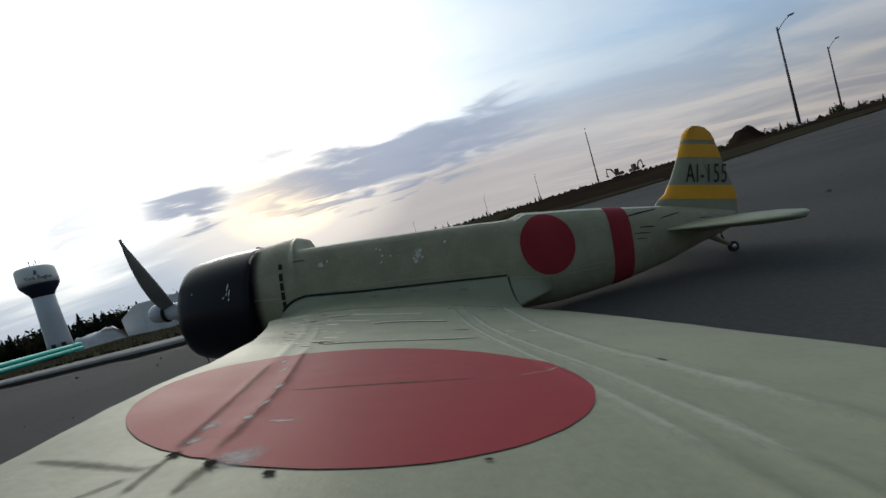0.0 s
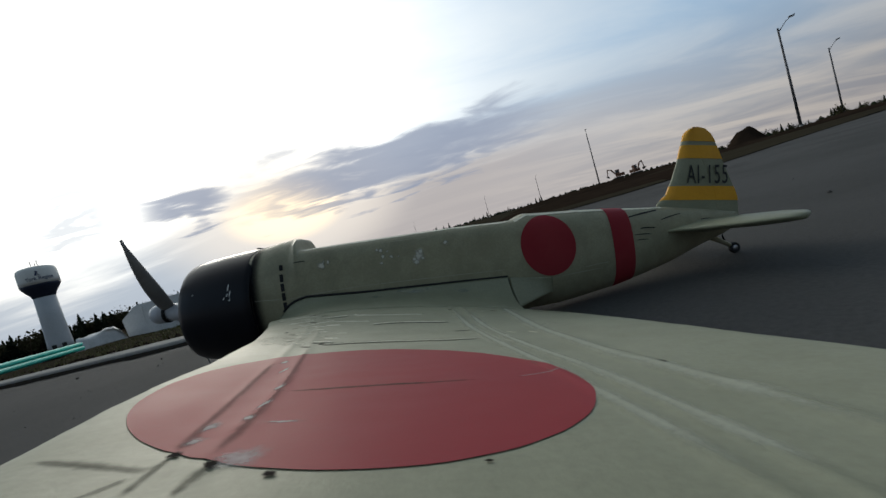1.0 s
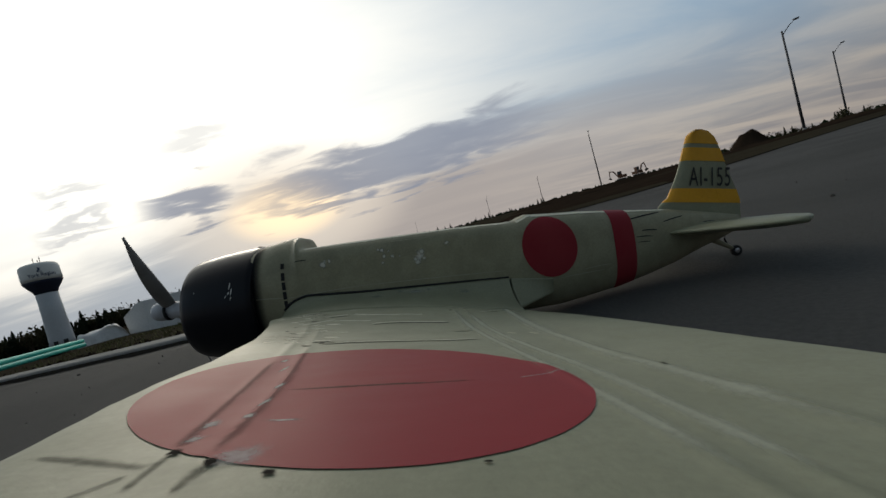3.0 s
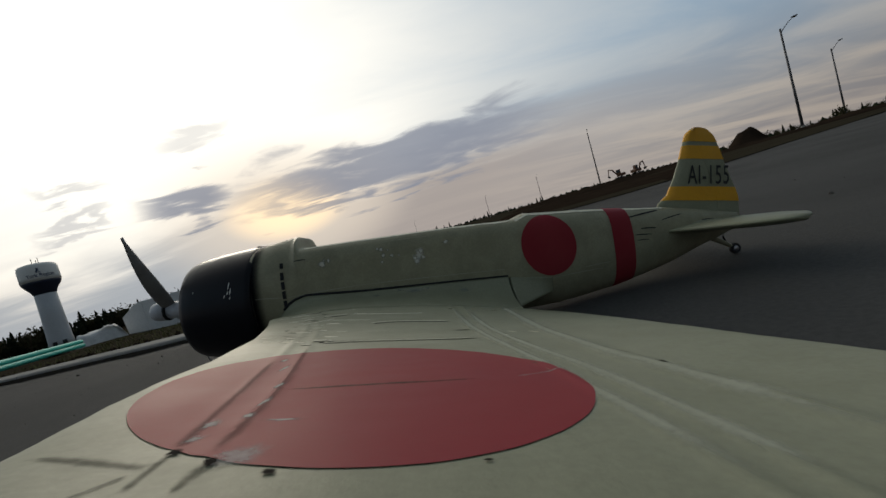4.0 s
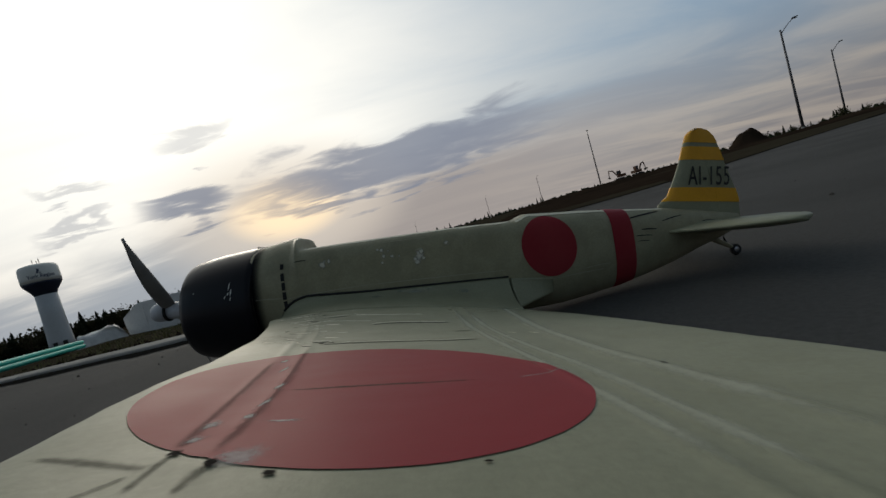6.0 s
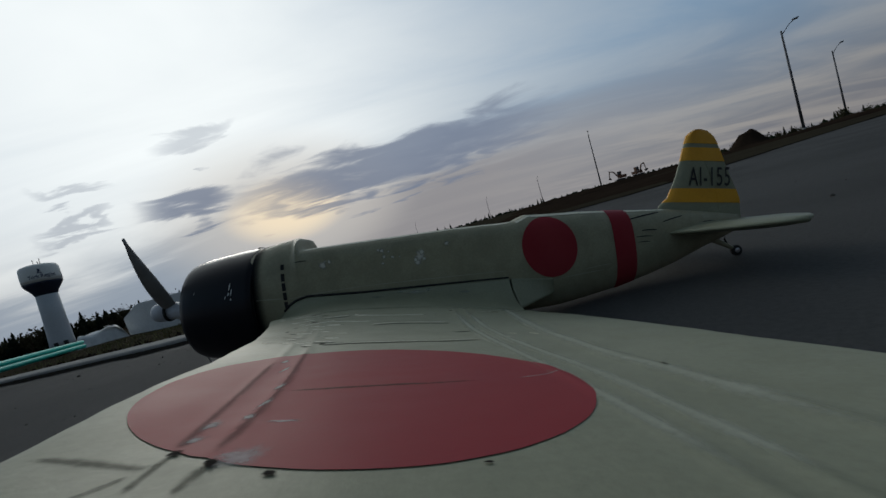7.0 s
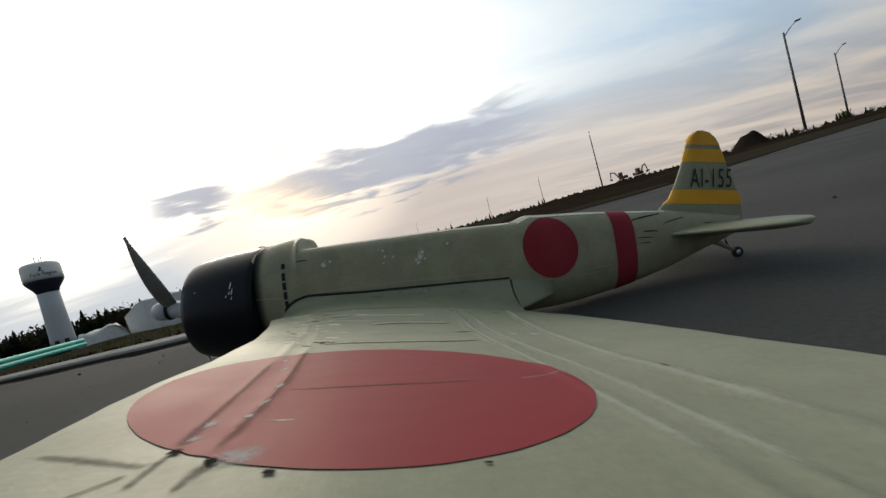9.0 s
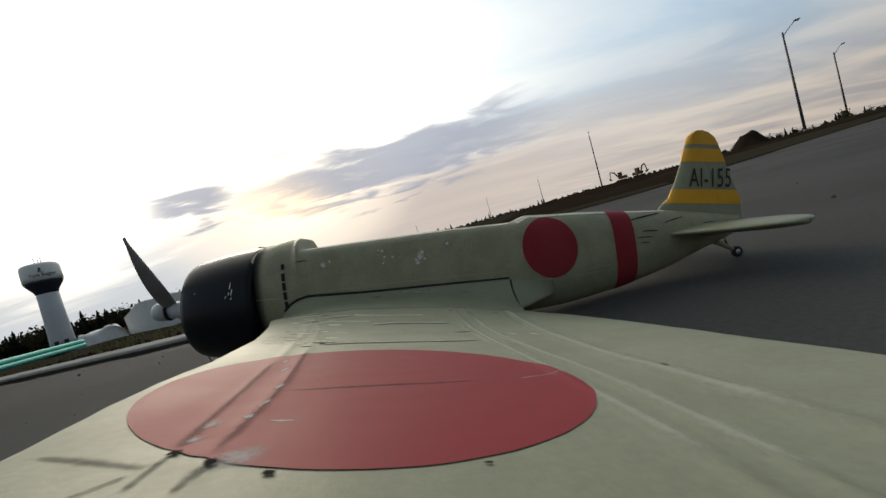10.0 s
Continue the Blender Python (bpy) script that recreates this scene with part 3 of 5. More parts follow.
    # panel seams and control slots
    for a, b, w, mat in (((0.131, -0.0040), (0.1635, -0.0068), 0.0008, M_PALE), ((0.1700, -0.0078), (0.262, -0.0050), 0.0008, M_PALE), ((0.262, -0.0050), (0.46, -0.0125), 0.0007, M_PALE),
                         ((0.183, 0.0382), (0.198, 0.0384), 0.0009, M_DARK), ((0.648, 0.034), (0.70, 0.039), 0.0016, M_DARK), ((0.664, 0.016), (0.688, 0.014), 0.0013, M_DARK),
                         ((0.654, 0.008), (0.680, 0.006), 0.0010, M_DARK), ((0.656, 0.000), (0.674, -0.001), 0.0008, M_DARK), ((0.70, 0.024), (0.735, 0.029), 0.0011, M_DARK),
                         ((0.525, -0.034), (0.60, -0.031), 0.0007, M_PALE), ((0.572, -0.026), (0.612, -0.024), 0.0007, M_PALE), ((0.30, 0.0475), (0.36, 0.0470), 0.0005, M_PALE)):
        bm = bmesh.new()
        rows = []
        for k in range(13):
            t = k / 12
            x, z = a[0] + (b[0] - a[0]) * t, a[1] + (b[1] - a[1]) * t + 0.0005 * math.sin(t * math.pi)
            ww = w * 0.62 * (0.7 + 0.4 * math.sin(t * math.pi))
            rows.append([(x, -(f_side(x, z + s * ww) + 0.0006), z + s * ww) for s in (-1, 1)])
        sheet(bm, rows)
        part("seam", bm, mat, body)
    # sky highlight painted as pale strips along the upper edges of the bay and the rear deck
    for x0, x1, up in ((0.192, 0.478, 0.975), (0.484, 0.506, 0.93), (0.506, 0.622, 0.93), (0.648, 0.712, 0.93)):
        bm = bmesh.new()
        fade = bm.verts.layers.float.new("fade")
        rows = []
        for k in range(41):
            x = x0 + (x1 - x0) * k / 40
            top, mid = f_sec(x)[0], f_sec(x)[3]
            spread = 0.030 + 0.022 * noise.noise(Vector((x * 45, up, 0)))
            rows.append([])
            for q in (up - spread * 1.4, up, min(0.998, up + spread)):
                z = mid + (top - mid) * q
                rows[-1].append((x, -(f_side(x, z) + 0.0005), z + 0.0004))
        for k, row in enumerate(sheet(bm, rows)):
            row[1][fade] = 1.0 if 0 < k < 40 else 0.4
            row[2][fade] = 0.8
        part("rubbed_edge", bm, M_EDGE, body, "pale highlight painted along the upper edge")
    # black overspray where the cowling's paint thins out on the body
    bm = bmesh.new()
    fade = bm.verts.layers.float.new("fade")
    rows = []
    for k in range(41):
        a = math.pi * (0.5 + k / 40)
        rows.append([])
        for j in range(6):
            q = f_point(0.1275 + 0.0150 * j / 5, a)
            rows[-1].append(q + Vector((0, q.y, q.z)).normalized() * 0.0006)
    for row in sheet(bm, rows):
        for j, v in enumerate(row):
            v[fade] = 1.0 - j / 5
    part("overspray", bm, M_SPRAY, body, "soft black overspray behind the cowling")
    return body


SADX = [0.146, 0.152, 0.160, 0.168, 0.180, 0.194, 0.220, 0.27, 0.33, 0.40, 0.462]
SADZ = [-0.052, -0.040, -0.028, -0.0185, -0.0115, -0.0085, -0.0105, -0.0140, -0.0165, -0.0195, -0.0225]


def saddle_z(x):
    return terp(x, SADX, SADZ)


def build_fairings(craft, side):
    """The wing's saddle that curves up to the fuselage, and the fillet behind it."""
    def skin(x, t, lift=0.0):
        """A point of the saddle, from the fuselage (t = 0) out to the wing (t = 1)."""
        z0 = saddle_z(x)
        y0 = f_side(x, z0) + 0.0016
        wide = 0.012 + 0.060 * ease((x - 0.15) / 0.09)
        y1 = y0 + wide
        z1 = w_top(max(x, terp(y1, W_LEY, W_LEX) + 0.002), y1) + 0.0002
        q0, q1, q2 = (1 - t) ** 2, 2 * t * (1 - t), t * t
        cy, cz = y0 + wide * 0.12, z1 + (z0 - z1) * 0.10
        return Vector((x, side * (q0 * y0 + q1 * cy + q2 * y1 + lift), q0 * z0 + q1 * cz + q2 * z1 + lift))

    bm = bmesh.new()
    rows = []
    for k in range(61):
        x = 0.146 + (0.4625 - 0.146) * k / 60
        a, b = skin(x, 0.0), skin(x, 1.0)
        rows.append([a + Vector((0, -side * 0.02, -0.004)), a + Vector((0, -side * 0.003, 0.0004))] + [skin(x, q / 12) for q in range(13)] + [b + Vector((0, -side * 0.004, -0.012))])
    sheet(bm, rows)
    saddle = part("wing_saddle", bm, M_WING, craft, "curved foam saddle where wing meets fuselage")
    bm = bmesh.new()
    rows = []
    for k in range(25):
        t = k / 24
        x = 0.4655 + (0.5250 - 0.4655) * t
        z0 = -0.0240 - 0.0085 * t
        z1 = -0.0590 + 0.0060 * t
        wide = 0.036 * (1 - t) ** 1.1 + 0.004
        row = [(x, side * (f_side(x, z0) - 0.004), z0 + 0.0002)]
        for j in range(11):
            q = j / 10
            z = z0 + (z1 - z0) * q
            row.append((x, side * (f_side(x, z0) + 0.0012 + wide * q ** 1.7 - 0.010 * t * q), z))
        row.append((x, side * (f_side(x, z1) - 0.010), z1 - 0.004 * (1 - t)))
        rows.append(row)
    v = sheet(bm, rows)
    bm.faces.new(v[0])
    bm.faces.new(v[-1])
    part("fillet", bm, M_WING, craft, "small foam fillet behind the wing")
    if side < 0:
        for x0, t0, rx, rt in ((0.335, 0.22, 0.024, 0.20), (0.315, 0.15, 0.008, 0.10), (0.352, 0.16, 0.006, 0.09), (0.285, 0.35, 0.014, 0.12), (0.400, 0.30, 0.012, 0.12)):
            bm = bmesh.new()
            fade = bm.verts.layers.float.new("fade")
            rows = [[skin(x0 + rx * u / 4, t0 + rt * v / 4, 0.0005) for v in range(-4, 5)] for u in range(-4, 5)]
            for u, row in enumerate(sheet(bm, rows)):
                for v, vert in enumerate(row):
                    vert[fade] = max(0.0, 1 - math.hypot(u - 4, v - 4) / 4)
            part("scuff", bm, M_RUBBED, saddle, "pale rubbed paint on the saddle")
        bm = bmesh.new()
        path = []
        for k in range(41):
            x = 0.1635 + (0.4625 - 0.1635) * k / 40
            z = saddle_z(x)
            path.append((x, -(f_side(x, z) + 0.0017), z + 0.0008))
        tube(bm, path, [0.0017 - 0.0006 * k / 40 for k in range(41)], 6)
        part("saddle_gap", bm, M_DARK, saddle, "black gap along the saddle")
        bm = bmesh.new()
        path = []
        for k in range(11):
            z = -0.0250 - 0.040 * k / 10
            x = 0.4632 + 0.0035 * (k / 10) ** 2
            path.append((x, -(f_side(x, z) + 0.003), z))
        tube(bm, path, 0.0008, 6)
        part("saddle_gap", bm, M_DARK, saddle)


COWL_Z, COWL_ADD = -0.0115, 0.0030


def build_nose(craft):
    bm = bmesh.new()
    prof = [(0.020, 0.057), (0.040, 0.049), (0.0455, 0.039), (0.0480, 0.0340), (0.0505, 0.0312), (0.0545, 0.0300), (0.0590, 0.0302), (0.0625, 0.0325), (0.0650, 0.0385), (0.0679, 0.0515), (0.0713, 0.075), (0.0738, 0.100), (0.0752, 0.120), (0.0752, 0.1275), (0.0735, 0.1285), (0.066, 0.127)]
    spun(bm, [(r + COWL_ADD, h) for r, h in prof], 64, (0, 0, COWL_Z), "X")
    cowl = part("cowling", bm, M_COWL, craft, "black painted engine cowling, lightly scratched")
    for x, a, ln in ((0.1015, 203, 0.0055), (0.1040, 197, 0.0050), (0.1005, 196, 0.0025), (0.0965, 193, 0.0020), (0.1035, 191, 0.0020), (0.0540, 203, 0.0020)):
        bm = bmesh.new()
        rows = []
        for k in range(5):
            b = radians(a + (k - 2) * ln * 330)
            r = terp(x, [0.040, 0.057, 0.078, 0.100, 0.12], [0.0645, 0.0685, 0.0718, 0.0740, 0.0752]) + 0.0004
            w = 0.0007 * math.sin(math.pi * (k + 0.5) / 5)
            rows.append([(x + s * w + 0.001 * (k - 2) * 0.3, (r + COWL_ADD) * math.cos(b), COWL_Z - (r + COWL_ADD) * math.sin(b)) for s in (-1, 1)])
        sheet(bm, rows)
        part("scratch", bm, M_BARE, cowl, "pale scratch in the black paint")
    bm = bmesh.new()
    tube(bm, [(0.112, -0.004, 0.0625), (0.118, -0.004, 0.0665), (0.127, -0.004, 0.0655)], [0.0018, 0.0024, 0.0012], 8)
    part("latch", bm, M_COWL, cowl, "small black catch on the cowling edge")
    for k in range(7):
        a = 2 * math.pi * k / 7
        bm = bmesh.new()
        c = Vector((0.044, 0.030 * math.cos(a), -0.0055 + 0.030 * math.sin(a)))
        d = Vector((0, math.cos(a), math.sin(a)))
        tube(bm, [c - d * 0.014, c - d * 0.006, c, c + d * 0.008], [0.007, 0.008, 0.0075, 0.006], 10)
        part("cylinder", bm, M_DARK, cowl, "dark dummy engine cylinder")
    bm = bmesh.new()
    spun(bm, [(0.0, -0.0440), (0.0075, -0.0437), (0.0110, -0.0420), (0.0128, -0.0390), (0.0136, -0.0340), (0.0138, -0.0235)], 32, (0, 0, -0.0055), "X")
    spin = part("spinner", bm, M_SPIN, craft, "pale silver spinner")
    bm = bmesh.new()
    spun(bm, [(0.0139, -0.0235), (0.0142, -0.0218), (0.0136, -0.0200)], 32, (0, 0, -0.0055), "X")
    part("back_plate", bm, M_DARK, spin, "dark ring behind the spinner")
    bm = bmesh.new()
    spun(bm, [(0.0120, -0.0200), (0.0120, 0.006), (0.007, 0.04)], 24, (0, 0, -0.0055), "X")
    part("shaft", bm, M_SPIN, spin)
    for k in range(2):
        bm = bmesh.new()
        rows = []
        for i in range(15):
            t = i / 14
            turn = Matrix.Rotation(radians(BLADE + 180 * k + 9 * (1 - t)), 4, "X")
            r = 0.006 + 0.122 * t
            chord = 0.0085 * math.sin(math.pi * min(1, 0.20 + 0.80 * t)) ** 0.6 * (1.25 - 0.5 * t) if i < 14 else 0.002
            tw = radians(62 - 46 * t)
            row = []
            for j in range(10):
                a = 2 * math.pi * j / 10
                u, w = chord * math.cos(a), (0.0026 - 0.0018 * t) * math.sin(a)
                row.append(turn @ Vector((u * math.sin(tw) + w * math.cos(tw) - 0.016, u * math.cos(tw) - w * math.sin(tw), r)) + Vector((0, 0, -0.0055)))
            rows.append(row)
        v = sheet(bm, rows, close_v=True)
        bm.faces.new(v[0])
        bm.faces.new(v[-1])
        part("propeller_blade", bm, M_PROP, craft, "grey-brown plastic propeller blade at rest")


BLADE = 37.0


def slanted(a, b, lead, trail, half, off, blunt):
    """A painted stripe round a thin upright blade, falling towards the rear."""
    bm = bmesh.new()
    rows = []
    for z0 in levels(a, b, 10):
        xa = xb = 0.79
        for _ in range(6):
            xa = lead(min(0.1558, z0 - SLANT * (xa - 0.79)))
            xb = trail(min(0.1558, z0 - SLANT * (xb - 0.79)))
        xb = max(xb, xa + 0.001)
        c = xb - xa
        if blunt == "front":
            cols = [(xa, half * 0.9), (xa + c * 0.2, half * 0.85), (xa + c * 0.45, half * 0.7), (xa + c * 0.75, half * 0.45), (xb, 0.0013)]
        else:
            cols = [(xa, 0.0010), (xa + min(0.0008, c * 0.03), 0.30 * half), (xa + min(0.0022, c * 0.07), 0.50 * half), (xa + min(0.0048, c * 0.14), 0.72 * half), (xa + min(0.009, c * 0.24), 0.90 * half),
                    (xa + min(0.016, c * 0.4), half), (xb - min(0.016, c * 0.35), half * 0.9), (xb, half * 0.8)]
        cols = [(x, t, min(0.1564, z0 - SLANT * (x - 0.79))) for x, t in cols]
        rows.append([(x, -(t + off), z) for x, t, z in cols] + [(x, t + off, z) for x, t, z in reversed(cols)])
    v = sheet(bm, rows, close_v=True)
    bm.faces.new(v[0])
    bm.faces.new(v[-1])
    return bm


SLANT = 0.135


def build_tail(craft):
    bm = bmesh.new()
    lens(bm, levels(0.015, 0.1560, 34), fin_lead, lambda z: hinge(z), 0.0058, 0.0, "back")
    fin = part("fin", bm, M_WING, craft, "grey-green foam tail fin", False)
    bm = bmesh.new()
    lens(bm, levels(-0.001, 0.1548, 34), lambda z: hinge(z) + 0.0003, fin_trail, 0.0052, 0.0, "front")
    rud = part("rudder", bm, M_WING, craft, "grey-green foam rudder", False)
    for a, b in ((0.0436, 0.0652), (0.1078, 0.1282), (0.1345, 0.1600)):
        part("stripe", slanted(a, b, lambda z: fin_lead(z) - 0.0003, lambda z: hinge(z) + 0.0001, 0.0058, 0.0006, "back"), M_YELLOW, fin, "orange-yellow painted stripe", False)
        part("stripe", slanted(a, b, lambda z: hinge(z) + 0.0003, lambda z: fin_trail(z) + 0.0004, 0.0052, 0.0006, "front"), M_YELLOW, rud, "orange-yellow painted stripe", False)
    # the code in slim black letters
    curve = bpy.data.curves.new("code", "FONT")
    curve.body, curve.size, curve.extrude = "AI-155", 0.0410, 0.00015
    curve.space_character = 1.12
    ob = bpy.data.objects.new("code_curve", curve)
    scene.collection.objects.link(ob)
    me = bpy.data.meshes.new_from_object(ob.evaluated_get(bpy.context.evaluated_depsgraph_get()))
    bpy.data.objects.remove(ob)
    xs = [v.co.x for v in me.vertices]
    wid = max(xs) - min(xs)
    me.transform(Matrix.Translation((0.7636, -0.0071, 0.0727)) @ Matrix.Rotation(math.atan(SLANT), 4, "Y") @ Matrix.Rotation(radians(90), 4, "X") @ Matrix.Diagonal((0.0640 / wid, 1, 1, 1)) @ Matrix.Translation((-min(xs), 0, 0)))
    me.materials.append(M_INK)
    share("code", me, fin, label="black stencilled letters and figures")
    # tailplane
    for side in (-1, 1):
        LY_, LX_ = [0.0, 0.03, 0.08, 0.125, 0.150, 0.160, 0.163], [0.700, 0.708, 0.723, 0.742, 0.758, 0.770, 0.782]
        TY_, TX_ = [0.0, 0.10, 0.14, 0.155, 0.163], [0.822, 0.817, 0.808, 0.798, 0.784]

        def blade(x0, x1, n, half, up):
            rows = []
            for k in range(25):
                a = 0.004 + 0.159 * (1 - (1 - k / 24) ** 1.5)
                l, t = terp(a, LY_, LX_), terp(a, TY_, TX_)
                h = min(t - 0.001, 0.787)
                lo, hi = (l, h) if x0 else (min(h + 0.0008, t - 0.0004), t)
                th = half * (0.35 + 0.65 * min(1, (t - l) / 0.08))
                row = []
                for j in range(7):
                    u = j / 6
                    x = lo + (hi - lo) * u
                    w = th * (math.sin(math.pi * (0.06 + 0.5 * u)) if x0 else 1 - 0.75 * u)
                    row.append((x, side * a, 0.0060 + w + up * (x - 0.787) * (0 if x0 else 1)))
                for j in range(6, -1, -1):
                    u = j / 6
                    x = lo + (hi - lo) * u
                    w = th * (math.sin(math.pi * (0.06 + 0.5 * u)) if x0 else 1 - 0.75 * u)
                    row.append((x, side * a, 0.0060 - w + up * (x - 0.787) * (0 if x0 else 1)))
                rows.append(row)
            b = bmesh.new()
            v = sheet(b, rows, close_v=True)
            b.faces.new(v[0])
            b.faces.new(v[-1])
            return b
        part("tailplane", blade(True, False, 7, 0.0075, 0.0), M_WING, craft, "grey-green foam tailplane")
        part("elevator", blade(False, True, 7, 0.0065, 0.20), M_WING, craft, "grey-green foam elevator, slightly raised")
        bm = bmesh.new()
        spun(bm, [(0.0, -0.074), (0.0045, -0.068), (0.0085, -0.050), (0.0110, -0.020), (0.0105, 0.015), (0.0070, 0.045), (0.0, 0.060)], 20, (0.765, side * 0.0150, 0.0060), "X", caps=False)
        part("tail_fillet", bm, M_WING, craft, "rounded foam fillet at the tailplane root")
        bm = bmesh.new()
        path = [(0.716 + 0.009 * k, side * (0.0195 - 0.0012 * abs(k - 4) * 0.3), 0.0060 + terp(0.716 + 0.009 * k, [0.697, 0.715, 0.745, 0.780, 0.810], [0.0045, 0.0085, 0.0110, 0.0105, 0.0070]) * 0.93) for k in range(9)]
        tube(bm, path, [0.0004] + [0.0010] * 7 + [0.0004], 6)
        part("root_gap", bm, M_DARK, craft, "dark gap over the tailplane root")
    # tail wheel
    gear = new("tail_gear")
    gear.parent = craft
    bm = bmesh.new()
    tube(bm, [(0.790, 0, -0.012), (0.806, 0, -0.021), (0.822, 0, -0.0305), (0.8255, 0.0045, -0.0335)], [0.0050, 0.0040, 0.0030, 0.0016], 10)
    part("strut", bm, M_GREY_LIGHTENED, gear, "grey tail wheel leg")
    bm = bmesh.new()
    tube(bm, [(0.813, 0, -0.006), (0.812, 0, -0.016), (0.816, 0, -0.025)], [0.0012, 0.0012, 0.0012], 8)
    part("brace", bm, M_DARK, gear)
    bm = bmesh.new()
    c = (0.8280, 0, -0.0350)
    spun(bm, [(0.0042, -0.0028), (0.0062, -0.0032), (0.0080, -0.0024), (0.0084, 0), (0.0080, 0.0024), (0.0062, 0.0032), (0.0042, 0.0028)], 28, c, "Y")
    wheel = part("tyre", bm, M_RUBBER, gear, "small black rubber tyre")
    bm = bmesh.new()
    spun(bm, [(0.0014, -0.0034), (0.0038, -0.0030), (0.0042, 0), (0.0038, 0.0030), (0.0014, 0.0034)], 20, c, "Y")
    part("rim", bm, M_METAL, wheel, "pale wheel hub")


def build_gear(craft):
    up = AIRCRAFT.inverted()
    for side in (-1, 1):
        top = Vector((0.205, side * 0.155, -0.070))
        # the wheel's centre stands one radius above the road
        foot = AIRCRAFT @ Vector((0.178, side * 0.165, -0.10))
        foot.z = 0.0235
        foot = up @ foot
        gear = new("main_gear")
        gear.parent = craft
        bm = bmesh.new()
        tube(bm, [top, top.lerp(foot, 0.5), foot], [0.0045, 0.004, 0.003], 10)
        part("leg", bm, M_METAL, gear, "metal undercarriage leg")
        bm = bmesh.new()
        spun(bm, [(0.011, -0.007), (0.018, -0.008), (0.0225, -0.005), (0.0235, 0), (0.0225, 0.005), (0.018, 0.008), (0.011, 0.007)], 32, foot + Vector((0, -side * 0.010, 0)), "Y")
        tyre = part("tyre", bm, M_RUBBER, gear, "black rubber tyre")
        bm = bmesh.new()
        spun(bm, [(0.004, -0.009), (0.011, -0.0075), (0.0112, 0), (0.011, 0.0075), (0.004, 0.009)], 24, foot + Vector((0, -side * 0.010, 0)), "Y")
        part("rim", bm, M_METAL, tyre, "pale wheel hub")


def build_wing_marks(wing):
    cx, cy, major, minor, tip = 0.3320, -0.4416, 0.0735, 0.0645, math.atan2(-0.7645, 0.6446)
    bm = bmesh.new()
    rings, n = 90, 120
    rows = []
    for k in range(1, rings + 1):
        q = k / rings
        row = []
        for j in range(n):
            a = 2 * math.pi * j / n
            u, w = major * math.cos(a), minor * math.sin(a)
            e = 1 + (0.004 * noise.noise(Vector((math.cos(a) * 7, math.sin(a) * 7, 1))) if k == rings else 0)
            x, y = cx + q * e * (u * math.cos(tip) - w * math.sin(tip)), cy + q * e * (u * math.sin(tip) + w * math.cos(tip))
            row.append((x, y, w_top(x, y) + 0.00021))
        rows.append(row)
    v = sheet(bm, rows, close_v=True)
    bm.faces.new(v[0])
    disc = part("roundel", bm, M_RED, wing, "large dark red painted disc, scuffed")
    # seams, flakes and dents
    for path, w in ((((0.2880, -0.3470), (0.2960, -0.3420), (0.3259, -0.3385), (0.3607, -0.3405), (0.3870, -0.3345)), 0.0065), (((0.2990, -0.2330), (0.3176, -0.2270), (0.3450, -0.2290), (0.3715, -0.2330)), 0.0080),
                    (((0.2455, -0.1850), (0.2713, -0.1800)), 0.0080), (((0.278, -0.3500), (0.2850, -0.3545)), 0.0060), (((0.2800, -0.3380), (0.2860, -0.3300), (0.2930, -0.3360)), 0.0060), (((0.4160, -0.160), (0.4240, -0.161)), 0.0070)):
        bm = bmesh.new()
        line = [(q.x, q.y) for q in smooth_line([(x, y, 0) for x, y in path], 10)]
        strip(bm, line, w, 0.00015)
        part("seam", bm, M_SOOT, wing, "dark scored panel line")
        # lifted edge beside the line, with its highlight put into the pale colour
        bm = bmesh.new()
        strip(bm, [(x - 0.002, y + 0.75 * w) for x, y in line], w * 0.7, 0.00017)
        part("lifted_edge", bm, M_EDGE, wing, "pale lifted edge of the panel line, its highlight painted in")
    for a, b, w in (((0.268, -0.176), (0.345, -0.183), 0.0060), ((0.252, -0.205), (0.300, -0.212), 0.0050), ((0.4055, -0.2990), (0.4118, -0.3057), 0.0060), ((0.4214, -0.3006), (0.4252, -0.3118), 0.0060), ((0.2357, -0.2291), (0.262, -0.195), 0.0050)):
        bm = bmesh.new()
        strip(bm, run(a, b, 24), w, 0.0003)
        part("lifted_edge", bm, M_EDGE, wing, "pale crack in the paint")
    # the crease's shade is put into the colour of flat strips
    for a, b, w in (((0.3060, -0.4555), (0.3700, -0.4500), 0.0044), ((0.3100, -0.4548), (0.3560, -0.4508), 0.0020)):
        bm = bmesh.new()
        strip(bm, run(a, b, 24), w, 0.00026)
        part("seam", bm, M_STREAK, disc, "dark line across the disc, painted shade of a crease")
    bm = bmesh.new()
    strip(bm, run((0.3800, -0.4480), (0.4020, -0.4360), 24), 0.0016, 0.00028)
    part("crease", bm, M_RUB, disc, "faint pale crease across the disc")
    for k, (x, y, rx, ry) in enumerate(((0.3190, -0.5052, 0.0062, 0.0060), (0.3039, -0.4872, 0.0022, 0.0046), (0.3056, -0.4963, 0.0022, 0.0034), (0.2883, -0.4018, 0.0020, 0.0070), (0.3046, -0.4506, 0.0016, 0.0070), (0.3094, -0.4819, 0.0020, 0.0028), (0.3080, -0.4700, 0.0012, 0.0070), (0.3185, -0.4850, 0.0070, 0.0016), (0.2950, -0.4200, 0.0012, 0.0090))):
        bm = bmesh.new()
        patch(bm, x, y, rx, ry, 0.00028, k * 5.3)
        part("flake", bm, M_RUB, disc, "pale chip where the paint is gone")
